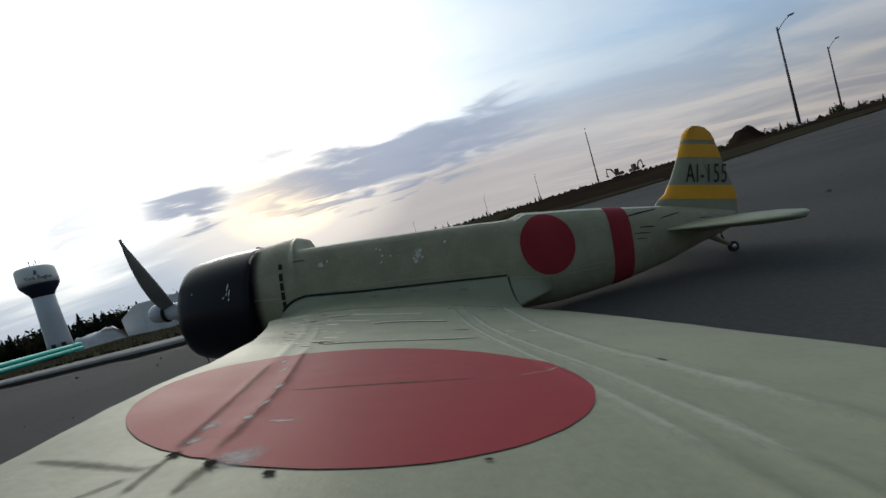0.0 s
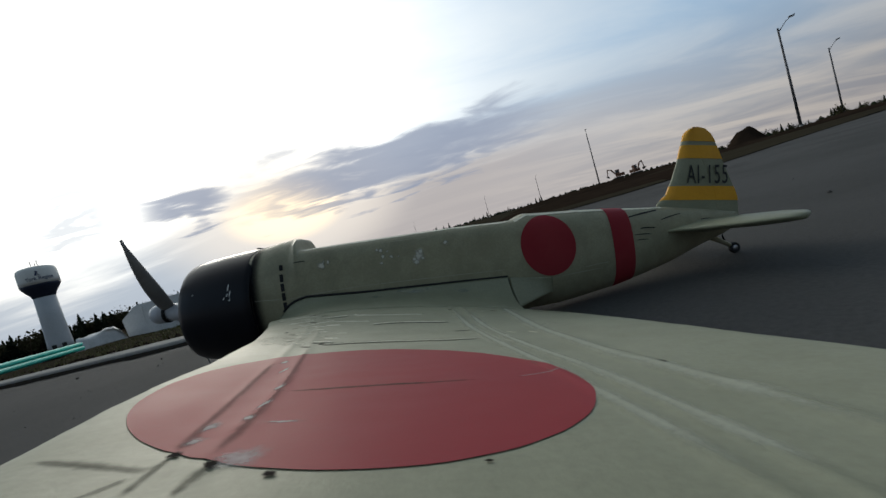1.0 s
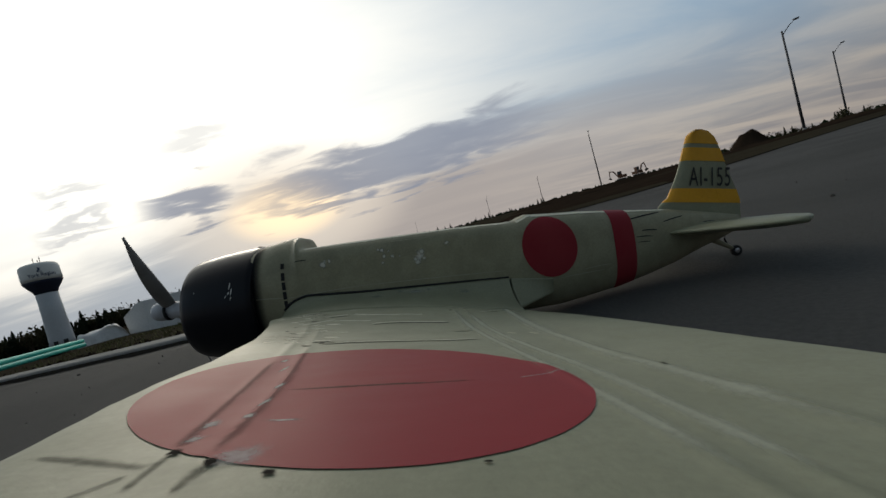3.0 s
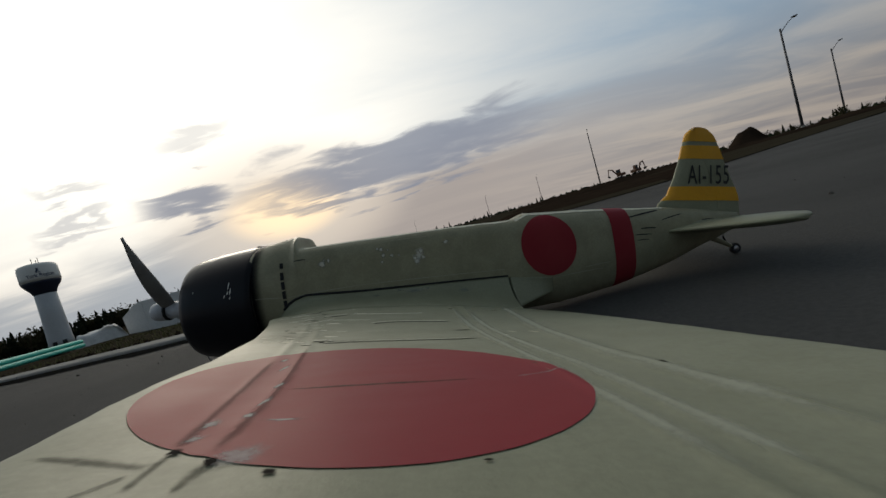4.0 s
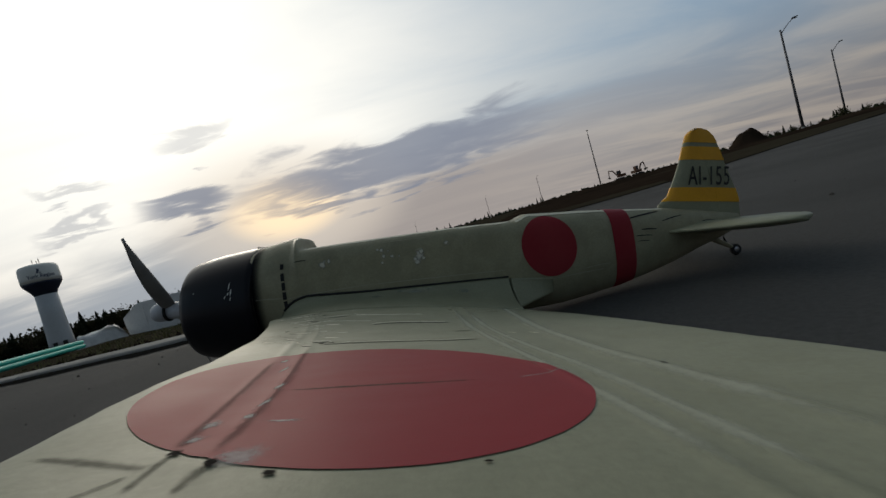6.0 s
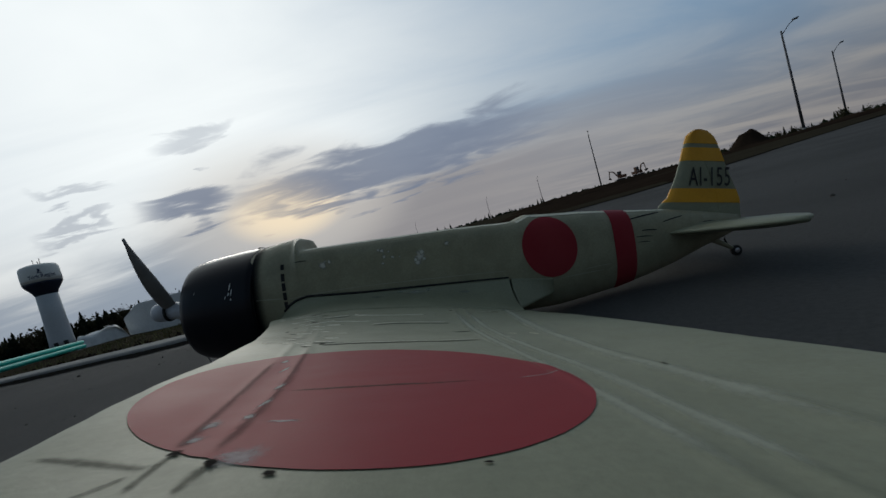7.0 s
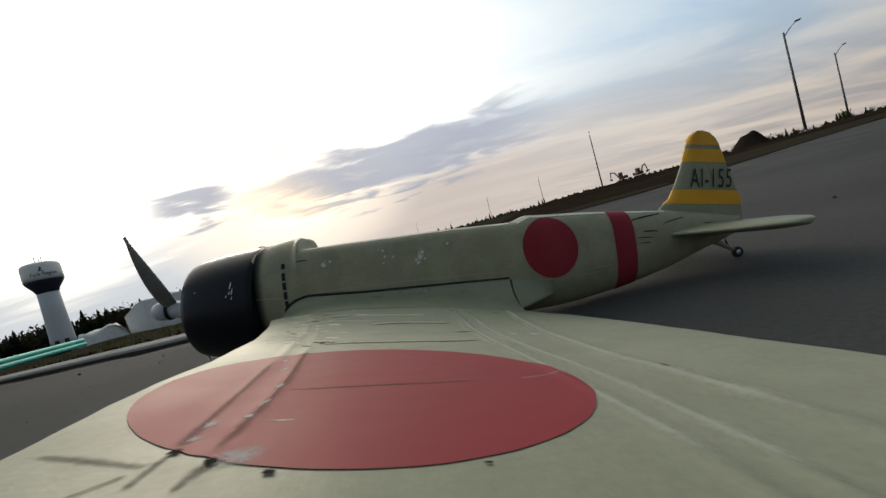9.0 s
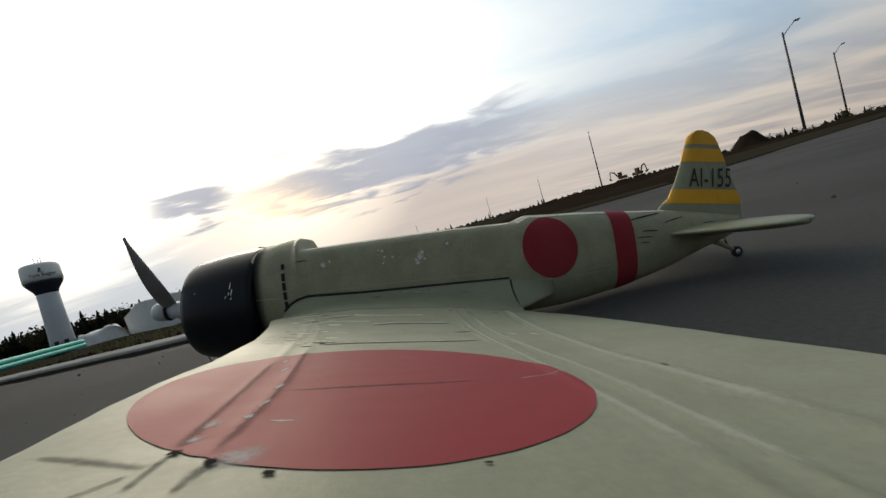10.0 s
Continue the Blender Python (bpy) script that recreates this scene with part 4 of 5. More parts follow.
    # dents are flat patches, their shade painted as a dark colour
    for k, (x, y, rx, ry) in enumerate(((0.3062, -0.5034, 0.0017, 0.0020), (0.3152, -0.5080, 0.0020, 0.0020), (0.3264, -0.5121, 0.0020, 0.0016), (0.4380, -0.4360, 0.0019, 0.0036), (0.2867, -0.3390, 0.0026, 0.0060), (0.3621, -0.5104, 0.0014, 0.0006), (0.4311, -0.1108, 0.004, 0.006), (0.237, -0.26, 0.002, 0.004))):
        bm = bmesh.new()
        patch(bm, x, y, rx, ry, 0.00032, 40 + k * 3.7)
        part("dent", bm, M_DENT, wing, "small flat patch with a dent's shade painted in")
    rnd = random.Random(5)
    for k in range(64):
        x, y = rnd.uniform(0.235, 0.46), -rnd.uniform(0.13, 0.34)
        if x < terp(-y, W_LEY, W_LEX) + 0.02 or (k > 12 and x > 0.29):
            x = terp(-y, W_LEY, W_LEX) + rnd.uniform(0.01, 0.06)
        bm = bmesh.new()
        patch(bm, x, y, rnd.uniform(0.003, 0.012), rnd.uniform(0.0012, 0.0045), 0.00015, 90 + k)
        part("flake", bm, (M_EDGE if k % 2 else M_CHIP) if k % 6 else M_SOOT, wing, "fine scratch in the paint")
    # bands along the raised spars: darker red on the disc, painted highlights on the wing
    for path, w, mat, lift, owner in ((((0.2873, -0.367), (0.3060, -0.4545), (0.3135, -0.506)), 0.0060, M_DARKRED, 0.00024, disc),
                                      (((0.2840, -0.401), (0.3000, -0.477), (0.3055, -0.502)), 0.0056, M_DARKRED, 0.00024, disc),
                                      (((0.3755, -0.130), (0.389, -0.337), (0.398, -0.442), (0.399, -0.472), (0.4015, -0.525)), 0.0150, M_RIDGELIGHT, 0.00012, wing),
                                      (((0.388, -0.120), (0.401, -0.337), (0.4105, -0.438), (0.4118, -0.494), (0.4130, -0.52)), 0.0150, M_RIDGELIGHT, 0.00012, wing),
                                      (((0.436, -0.120), (0.435, -0.201), (0.432, -0.396), (0.435, -0.438), (0.439, -0.515)), 0.0230, M_RIDGELIGHT, 0.00012, wing)):
        bm = bmesh.new()
        strip(bm, [(p.x, p.y) for p in smooth_line([(x, y, 0) for x, y in path], 24)], w, lift)
        part("worn_edge", bm, mat, owner, "band along a raised spar, pale where a highlight is painted")
    for a, b, w in (((0.2800, -0.5018), (0.3063, -0.5090), 0.0028), ((0.3075, -0.5175), (0.3058, -0.5040), 0.0020), ((0.3149, -0.5185), (0.3148, -0.5080), 0.0024), ((0.300, -0.520), (0.3040, -0.5110), 0.0018)):
        bm = bmesh.new()
        strip(bm, run(a, b, 20), w * 1.7, 0.00015)
        part("smear", bm, M_STREAK, wing, "dull green-grey smear")


def build_aircraft():
    craft = base("model_aircraft", AIRCRAFT, "grey-green foam model fighter with red discs, parked on the road", "model aircraft")
    build_fuselage(craft)
    left = build_wing(craft, -1, 300, 170)
    build_wing(craft, 1, 60, 40)
    for side in (-1, 1):
        build_fairings(craft, side)
    build_nose(craft)
    build_tail(craft)
    build_gear(craft)
    build_wing_marks(left)


build_aircraft()

# ---- the surroundings ----


def at(az, dist, lift=0.0):
    x, y = dist * math.sin(radians(az)), dist * math.cos(radians(az))
    return x, y, ground_z(x, y) + lift


def build_tower():
    x, y, z = at(-45.35, 258)
    tower = base("water_tower", pose(x, y, z - 0.2, 0, 0, 45.5), "white water tower with a navy band on a grey concrete shaft", "water tower")
    bm = bmesh.new()
    spun(bm, [(4.7, 0), (4.5, 3), (4.1, 14), (3.9, 25.5)], 40)
    shaft = part("shaft", bm, M_TOWERSHAFT, tower, "grey concrete shaft")
    bm = bmesh.new()
    spun(bm, [(3.9, 25.4), (4.5, 27.0), (6.1, 29.4), (6.85, 30.8), (7.0, 31.4)], 40)
    part("skirt", bm, M_NAVY, tower, "dark navy tapered underside")
    bm = bmesh.new()
    spun(bm, [(7.0, 31.4), (7.05, 33.5), (6.95, 37.4), (6.7, 38.6), (6.0, 39.3), (4.2, 39.8), (2, 40.1), (0.5, 40.15)], 48)
    tank = part("tank", bm, M_TOWER, tower, "white painted steel tank")
    # two words wound round the tank, under a small emblem of plain shapes
    curve = bpy.data.curves.new("words", "FONT")
    curve.body, curve.size, curve.offset = "York Region", 2.3, 0.035
    ob = bpy.data.objects.new("words_curve", curve)
    scene.collection.objects.link(ob)
    me = bpy.data.meshes.new_from_object(ob.evaluated_get(bpy.context.evaluated_depsgraph_get()))
    bpy.data.objects.remove(ob)
    xs = [v.co.x for v in me.vertices]
    lo, hi = min(xs), max(xs)
    for v in me.vertices:
        a = radians(-90 + 3 + 78 * ((v.co.x - lo) / (hi - lo) - 0.5))
        v.co = (7.14 * math.cos(a), 7.14 * math.sin(a), 33.1 + v.co.y)
    me.materials.append(M_LETTER)
    share("lettering", me, tank, label="dark blue words on the white tank")
    for a0, a1, z0, z1, lean in ((-8, -3, 35.4, 37.0, 0.5), (-1, 3, 35.8, 37.2, -0.4), (-7, 6, 35.1, 35.4, 0.0)):
        bm = bmesh.new()
        rows = []
        for k in range(4):
            a = a0 + (a1 - a0) * k / 3
            rows.append([(7.12 * math.cos(radians(-90 + a + lean * 8 * (h - z0))), 7.12 * math.sin(radians(-90 + a + lean * 8 * (h - z0))), h) for h in (z0, z1)])
        sheet(bm, rows)
        part("emblem", bm, M_LETTER, tank, "small dark emblem")
    for dx, h in ((-1.1, 2.6), (1.1, 2.8), (0.3, 1.6)):
        bm = bmesh.new()
        tube(bm, [(dx, 0, 40), (dx, 0, 40 + h)], 0.12, 6)
        tube(bm, [(dx - 0.3, 0, 40 + h * 0.75), (dx + 0.3, 0, 40 + h * 0.75)], 0.08, 6)
        part("antenna", bm, M_POLE, tower, "thin antenna")
    for a in (-118, -75):
        bm = bmesh.new()
        ca, sa = math.cos(radians(a)), math.sin(radians(a))
        box(bm, (1.6, 0.4, 2.6), (4.62 * ca, 4.62 * sa, 1.4), Matrix.Rotation(radians(a + 90), 4, "Z"), 0.05)
        part("door", bm, M_TRACK, shaft, "dark steel door")


def conifer(name, h, seed):
    """A tapered trunk and a ragged crown of drooping sprays."""
    rnd = random.Random(seed)
    tree = new(name)
    bm = bmesh.new()
    lean = rnd.uniform(-0.02, 0.02)
    tube(bm, [(0, 0, 0), (lean * h * 0.5, 0, h * 0.5), (lean * h, 0, h * 0.97)], [h * 0.018, h * 0.011, 0.02], 7)
    trunk = part("trunk", bm, M_BARK, tree)
    bm = bmesh.new()
    wide = h * rnd.uniform(0.18, 0.27)
    n = 170
    for k in range(n):
        t = (k / n) ** 0.8
        z = h * (0.10 + 0.90 * t)
        reach = wide * (1 - t) ** 0.8 * rnd.uniform(0.35, 1.15) + 0.12
        a = k * 2.4 + rnd.uniform(-0.4, 0.4)
        d = Vector((math.cos(a), math.sin(a), 0))
        s = Vector((-d.y, d.x, 0))
        root = Vector((lean * z, 0, z))
        tip = root + d * reach + Vector((0, 0, -reach * rnd.uniform(0.1, 0.45)))
        w = reach * rnd.uniform(0.25, 0.45) + 0.08
        mid = root.lerp(tip, 0.55)
        up = Vector((0, 0, rnd.uniform(0.12, 0.4)))
        vs = [bm.verts.new(p) for p in (root + up, mid + s * w, tip, mid - s * w, mid + up * 1.2, mid - up)]
        for f in ((0, 1, 4), (1, 2, 4), (2, 3, 4), (3, 0, 4), (0, 1, 5), (1, 2, 5), (2, 3, 5), (3, 0, 5)):
            bm.faces.new([vs[i] for i in f])
    part("crown", bm, M_NEEDLE, tree, "dark ragged needles", smooth=False)
    return tree


def shrub(name, h, seed):
    """Several thin stems with a loose crown of small leaf clumps."""
    rnd = random.Random(seed)
    bush = new(name)
    bm = bmesh.new()
    tips = []
    for k in range(6):
        a = rnd.uniform(0, 6.28)
        d = Vector((math.cos(a), math.sin(a), 0)) * h * rnd.uniform(0.15, 0.5)
        tip = d + Vector((0, 0, h * rnd.uniform(0.6, 0.95)))
        tube(bm, [(0, 0, 0), d * 0.35 + Vector((0, 0, h * 0.4)), tip], [h * 0.02, h * 0.013, h * 0.005], 5)
        tips.append(tip)
    part("trunk", bm, M_BARK, bush)
    bm = bmesh.new()
    for k in range(260):
        tip = rnd.choice(tips)
        p = tip * rnd.uniform(0.35, 1.0) + Vector((rnd.gauss(0, 1), rnd.gauss(0, 1), rnd.gauss(0, 0.8))) * h * 0.13
        p.z = max(p.z, h * 0.04)
        q = Euler((rnd.uniform(0, 6), rnd.uniform(0, 6), rnd.uniform(0, 6))).to_matrix()
        r = h * rnd.uniform(0.03, 0.07)
        vs = [bm.verts.new(p + q @ Vector(c) * r) for c in ((1, 0, 0), (0, 0.8, 0.2), (-1, 0, 0), (0, -0.8, 0.2))]
        bm.faces.new(vs)
    part("crown", bm, M_LEAF, bush, "small dull olive leaves", smooth=False)
    return bush


def build_trees():
    rnd = random.Random(11)
    firs = [tagged(conifer("fir_tree", 9.5 + k * 0.7, 20 + k), "dark green fir tree in the distant wood", "tree", "firs of the distant wood") for k in range(4)]
    bushes = [tagged(shrub("shrub", 3.2 + k * 0.8, 60 + k), "dull olive-brown shrub at the field edge", "shrub", "shrubs of the field edge") for k in range(3)]
    leafy = [tagged(shrub("broadleaf_tree", 8.5 + k, 80 + k), "dark olive broadleaf tree in the distant wood", "tree", "broadleaf trees of the distant wood") for k in range(3)]
    used = set()

    def stand(kind, az, d, s):
        x, y, z = at(az, d)
        src = kind[rnd.randrange(len(kind))]
        m = pose(x, y, z - 0.1, 0, 0, rnd.uniform(0, 360)) @ Matrix.Diagonal((s, s, s, 1))
        if src.name not in used:
            used.add(src.name)
            src.matrix_basis = m
            return
        copy = copy_thing(src, pose(0, 0, 0))
        copy.matrix_basis = m
    az = -72.0
    while az < -20:
        tall = 1.0 if az < -46.5 else 0.98 if az > -44 else 0.9
        stand(leafy if noise.noise(Vector((az * 0.9, 2, 0))) > 0.0 else firs, az, rnd.uniform(285, 330), tall * 1.22 * rnd.uniform(0.72, 1.12) * (1 + 0.25 * noise.noise(Vector((az * 0.6, 0, 7)))))
        az += rnd.uniform(0.12, 0.32)
    for k in range(26):
        stand(firs, rnd.uniform(-20, 16), rnd.uniform(420, 600), rnd.uniform(0.5, 0.8))
    for k in range(70):
        a = 33 + 30 * rnd.random()
        stand(bushes, a, rnd.uniform(120, 190) if k % 3 else rnd.uniform(70, 110), rnd.uniform(0.25, 0.55))
    for k in range(18):
        stand(firs, rnd.uniform(38, 66), rnd.uniform(260, 380), rnd.uniform(0.3, 0.55))


def build_far_woods():
    """A low belt of far wood all round the horizon."""
    rnd = random.Random(3)
    bm = bmesh.new()
    for k in range(2600):
        az = rnd.uniform(0, 360)
        d = rnd.uniform(620, 900)
        x, y, z = at(az, d)
        h = rnd.uniform(3, 7) * (0.8 + 0.5 * noise.noise(Vector((math.cos(radians(az)) * 9, math.sin(radians(az)) * 9, 0))))
        w = h * rnd.uniform(0.35, 0.7)
        ring = [bm.verts.new((x + w * math.cos(a) * rnd.uniform(0.6, 1.2), y + w * math.sin(a) * rnd.uniform(0.6, 1.2), z + h * rnd.uniform(0.1, 0.4))) for a in (0, 1.26, 2.51, 3.77, 5.03)]
        low = [bm.verts.new((v.co.x, v.co.y, z - 1)) for v in ring]
        top = bm.verts.new((x, y, z + h))
        for i in range(5):
            bm.faces.new((ring[i], ring[(i + 1) % 5], top))
            bm.faces.new((low[i], low[(i + 1) % 5], ring[(i + 1) % 5], ring[i]))
    thing("far_wood", bm, M_NEEDLE, "dark belt of far woodland along the horizon", "wood", kind="stuff", smooth=False)


def lamp_post(double=False):
    post = new("street_lamp")
    bm = bmesh.new()
    tube(bm, [(0, 0, 0), (0, 0, 5), (0, 0, 10)], [0.13, 0.10, 0.075], 12)
    part("pole", bm, M_POLE, post, "dark tapered steel pole")
    bm = bmesh.new()
    spun(bm, [(0.26, 0), (0.26, 0.05), (0.2, 0.12), (0.16, 0.4), (0.13, 0.42)], 16)
    part("foot", bm, M_CONCRETE, post)
    bm = bmesh.new()
    tube(bm, [(0, 0, 9.6), (0.5, 0, 10.0), (1.2, 0, 10.5), (1.9, 0, 10.85)], [0.045, 0.04, 0.035, 0.035], 8)
    part("arm", bm, M_POLE, post, "curved bracket arm")
    bm = bmesh.new()
    rows = []
    for k in range(9):
        t = k / 8
        w = 0.16 * math.sin(math.pi * (0.12 + 0.76 * t)) ** 0.7
        rows.append([(1.75 + 0.75 * t, w * math.cos(a), 10.86 + 0.12 * t + (0.09 if math.sin(a) > 0 else 0.05) * math.sin(a)) for a in (2 * math.pi * j / 10 for j in range(10))])
    v = sheet(bm, rows, close_v=True)
    bm.faces.new(v[0])
    bm.faces.new(v[-1])
    head = part("lamp_head", bm, M_POLE, post, "grey lamp head")
    bm = bmesh.new()
    box(bm, (0.5, 0.2, 0.03), (2.1, 0, 10.86), None, 0.01)
    part("lens", bm, M_LENS, head)
    return tagged(post, "dark steel street lamp with one bracket arm", "street lamp", "street lamps along the road")


def build_near_wood():
    """The undergrowth that fills the foot of the fir wood."""
    rnd = random.Random(8)
    bm = bmesh.new()
    for k in range(2200):
        x, y, z = at(rnd.uniform(-76, -18), rnd.uniform(300, 345))
        h = rnd.uniform(4.5, 10.5)
        for j in range(5):
            p = Vector((x + rnd.gauss(0, 1.2), y + rnd.gauss(0, 1.2), z + h * rnd.random()))
            r = rnd.uniform(0.7, 1.5)
            q = Euler((rnd.uniform(0, 6), rnd.uniform(0, 6), rnd.uniform(0, 6))).to_matrix()
            bm.faces.new([bm.verts.new(p + q @ Vector(c) * r) for c in ((1, 0, 0), (0, 1, 0.2), (-1, 0, 0), (0, -1, 0.2))])
    thing("undergrowth", bm, M_NEEDLE, "dark undergrowth below the fir wood", "undergrowth", kind="stuff", smooth=False)


def build_lamps():
    post = lamp_post()
    spots = ((44.4, 53, 12), (47.6, 82, 12), (23.6, 76, 65), (15.7, 150, 65), (8.0, 190, 65), (-3.0, 260, 70), (-73.0, 17.0, -40))
    for k, (az, d, turn) in enumerate(spots):
        x, y, z = at(az, d)
        m = pose(x, y, z - 0.02, 0, 0, turn)
        if k == 0:
            post.matrix_basis = m
        else:
            copy_thing(post, m)


def mound(name, az0, az1, dist, height, depth, mat, label, category, seed, n=60, ends=0.15):
    bm = bmesh.new()
    rows = []
    for k in range(n + 1):
        t = k / n
        az = az0 + (az1 - az0) * t
        row = []
        for j in range(15):
            s = j / 14 * 2 - 1
            d = dist + depth * s
            x, y = d * math.sin(radians(az)), d * math.cos(radians(az))
            p = Vector((x, y, 0))
            h = height * (1 - abs(s) ** 1.6) * ease(t / ends) * ease((1 - t) / ends)
            h *= 0.85 + 0.3 * noise.noise(p * (1.2 / depth) + Vector((0, 0, seed))) + 0.16 * noise.noise(p * (5.0 / depth) + Vector((0, 0, seed)))
            row.append((x, y, ground_z(x, y) - 0.06 + max(0.0, h)))
        rows.append(row)
    sheet(bm, rows)
    return thing(name, bm, mat, label, category)


def build_banks():
    mound("earth_bank", 10, 36, 60, 0.75, 6, M_EARTH, "long low bank of bare brown earth", "earth bank", 3, 90)
    mound("earth_bank", 6, 38, 7.6, 0.15, 3.4, M_EARTH, "low bank of dark bare earth behind the road edge", "earth bank", 2, 90)
    mound("earth_bank", 22, 66, 34, 0.30, 4, M_EARTH, "low strip of bare brown earth behind the kerb", "earth bank", 9, 90)
    mound("dirt_mound", 37.2, 42.2, 62, 2.5, 4, M_EARTH, "steep mound of dark brown dirt", "dirt mound", 5, 24, 0.45)
    mound("earth_bank", -62, -30, 120, 0.9, 14, M_EARTH, "low brown earth rise before the wood", "earth bank", 7, 60)


def excavator(az, d, turn, reach):
    x, y, z = at(az, d)
    rig = base("excavator", pose(x, y, z + 0.55, 0, 0, turn), "small orange excavator at rest on the earth bank", "excavator", "excavators on the earth bank")
    for s in (-1, 1):
        bm = bmesh.new()
        rows = []
        for k in range(20):
            a = 2 * math.pi * k / 20
            px = 1.3 * math.copysign(abs(math.cos(a)) ** 0.6, math.cos(a))
            pz = 0.38 + 0.38 * math.sin(a)
            rows.append([(px, s * 0.95 - 0.25, pz), (px, s * 0.95 + 0.25, pz)])
        v = sheet(bm, rows, close_u=True)
        bm.faces.new([r[0] for r in v])
        bm.faces.new([r[1] for r in v])
        part("track", bm, M_TRACK, rig, "dark crawler track", smooth=False)
    bm = bmesh.new()
    box(bm, (2.5, 2.1, 0.9), (-0.3, 0, 1.3), None, 0.12)
    part("body", bm, M_RIG, rig, "orange engine housing", smooth=False)
    bm = bmesh.new()
    box(bm, (1.2, 0.95, 1.35), (0.3, 0.5, 2.3), None, 0.1)
    cab = part("cab", bm, M_RIG, rig, smooth=False)
    bm = bmesh.new()
    box(bm, (1.0, 0.98, 0.75), (0.34, 0.5, 2.45), None, 0.03)
    part("window", bm, M_GLASS, cab, smooth=False)
    bm = bmesh.new()
    tube(bm, [(0.9, -0.2, 1.5), (1.9, -0.2, 3.3), (3.1, -0.2, 3.7)], [0.22, 0.24, 0.16], 6)
    part("boom", bm, M_RIG, rig, "bent boom", smooth=False)
    bm = bmesh.new()
    tube(bm, [(3.0, -0.2, 3.8), (3.3 + reach * 0.3, -0.2, 1.6)], [0.17, 0.12], 6)
    part("arm", bm, M_RIG, rig, smooth=False)
    bm = bmesh.new()
    rows = []
    for k in range(7):
        a = radians(20 + 200 * k / 6)
        rows.append([(3.3 + reach * 0.3 + 0.45 * math.cos(a), -0.2 + w, 1.25 + 0.45 * math.sin(a)) for w in (-0.4, 0.4)])
    v = sheet(bm, rows)
    bm.faces.new([r[0] for r in v])
    bm.faces.new([r[1] for r in v])
    part("bucket", bm, M_TRACK, rig, smooth=False)


def build_pipes():
    """A stack of long teal water pipes on the verge."""
    a, b = Vector(at(-43.9, 33)), Vector(at(-60, 21.5))
    d = (b - a)
    length = d.length
    side = Vector((d.y, -d.x, 0)).normalized()
    if side.y > 0:
        side.negate()
    r = 0.128
    bm = bmesh.new()
    spun(bm, [(r * 0.88, 0.6), (r * 0.88, 0.0), (r * 1.0, 0.0), (r * 1.0, length - 0.35), (r * 1.14, length - 0.25), (r * 1.14, length), (r, length), (r, length - 0.5)], 20, caps=False)
    me = mesh_from(bm, "pipe", M_TEAL)
    q = d.to_track_quat("Z", "Y").to_matrix().to_4x4()
    for k, (s, h, slip) in enumerate(((0.0, 1, 0.0), (2.2, 1, 0.5), (4.4, 1, -0.6), (1.1, 2.95, 0.2), (3.3, 2.95, -0.9))):
        ob = new("pipe", me)
        ob.matrix_basis = Matrix.Translation(a + side * (s * r) - d.normalized() * slip + Vector((0, 0, 0.06 + r * h))) @ q
        tagged(ob, "long teal plastic water pipe in a stack on the verge", "pipe", "stacked teal pipes")
    for t in (0.15, 0.85):
        bm = bmesh.new()
        box(bm, (0.12, 1.3, 0.3), (0, 0, 0), None, 0.01)
        p = a.lerp(b, t) + side * 2.2 * r
        thing("timber_bearer", bm, M_POST, "brown timber bearer under the pipes", "timber", smooth=False, m=pose(p.x, p.y, p.z - 0.09, 0, 0, math.degrees(math.atan2(d.y, d.x))))


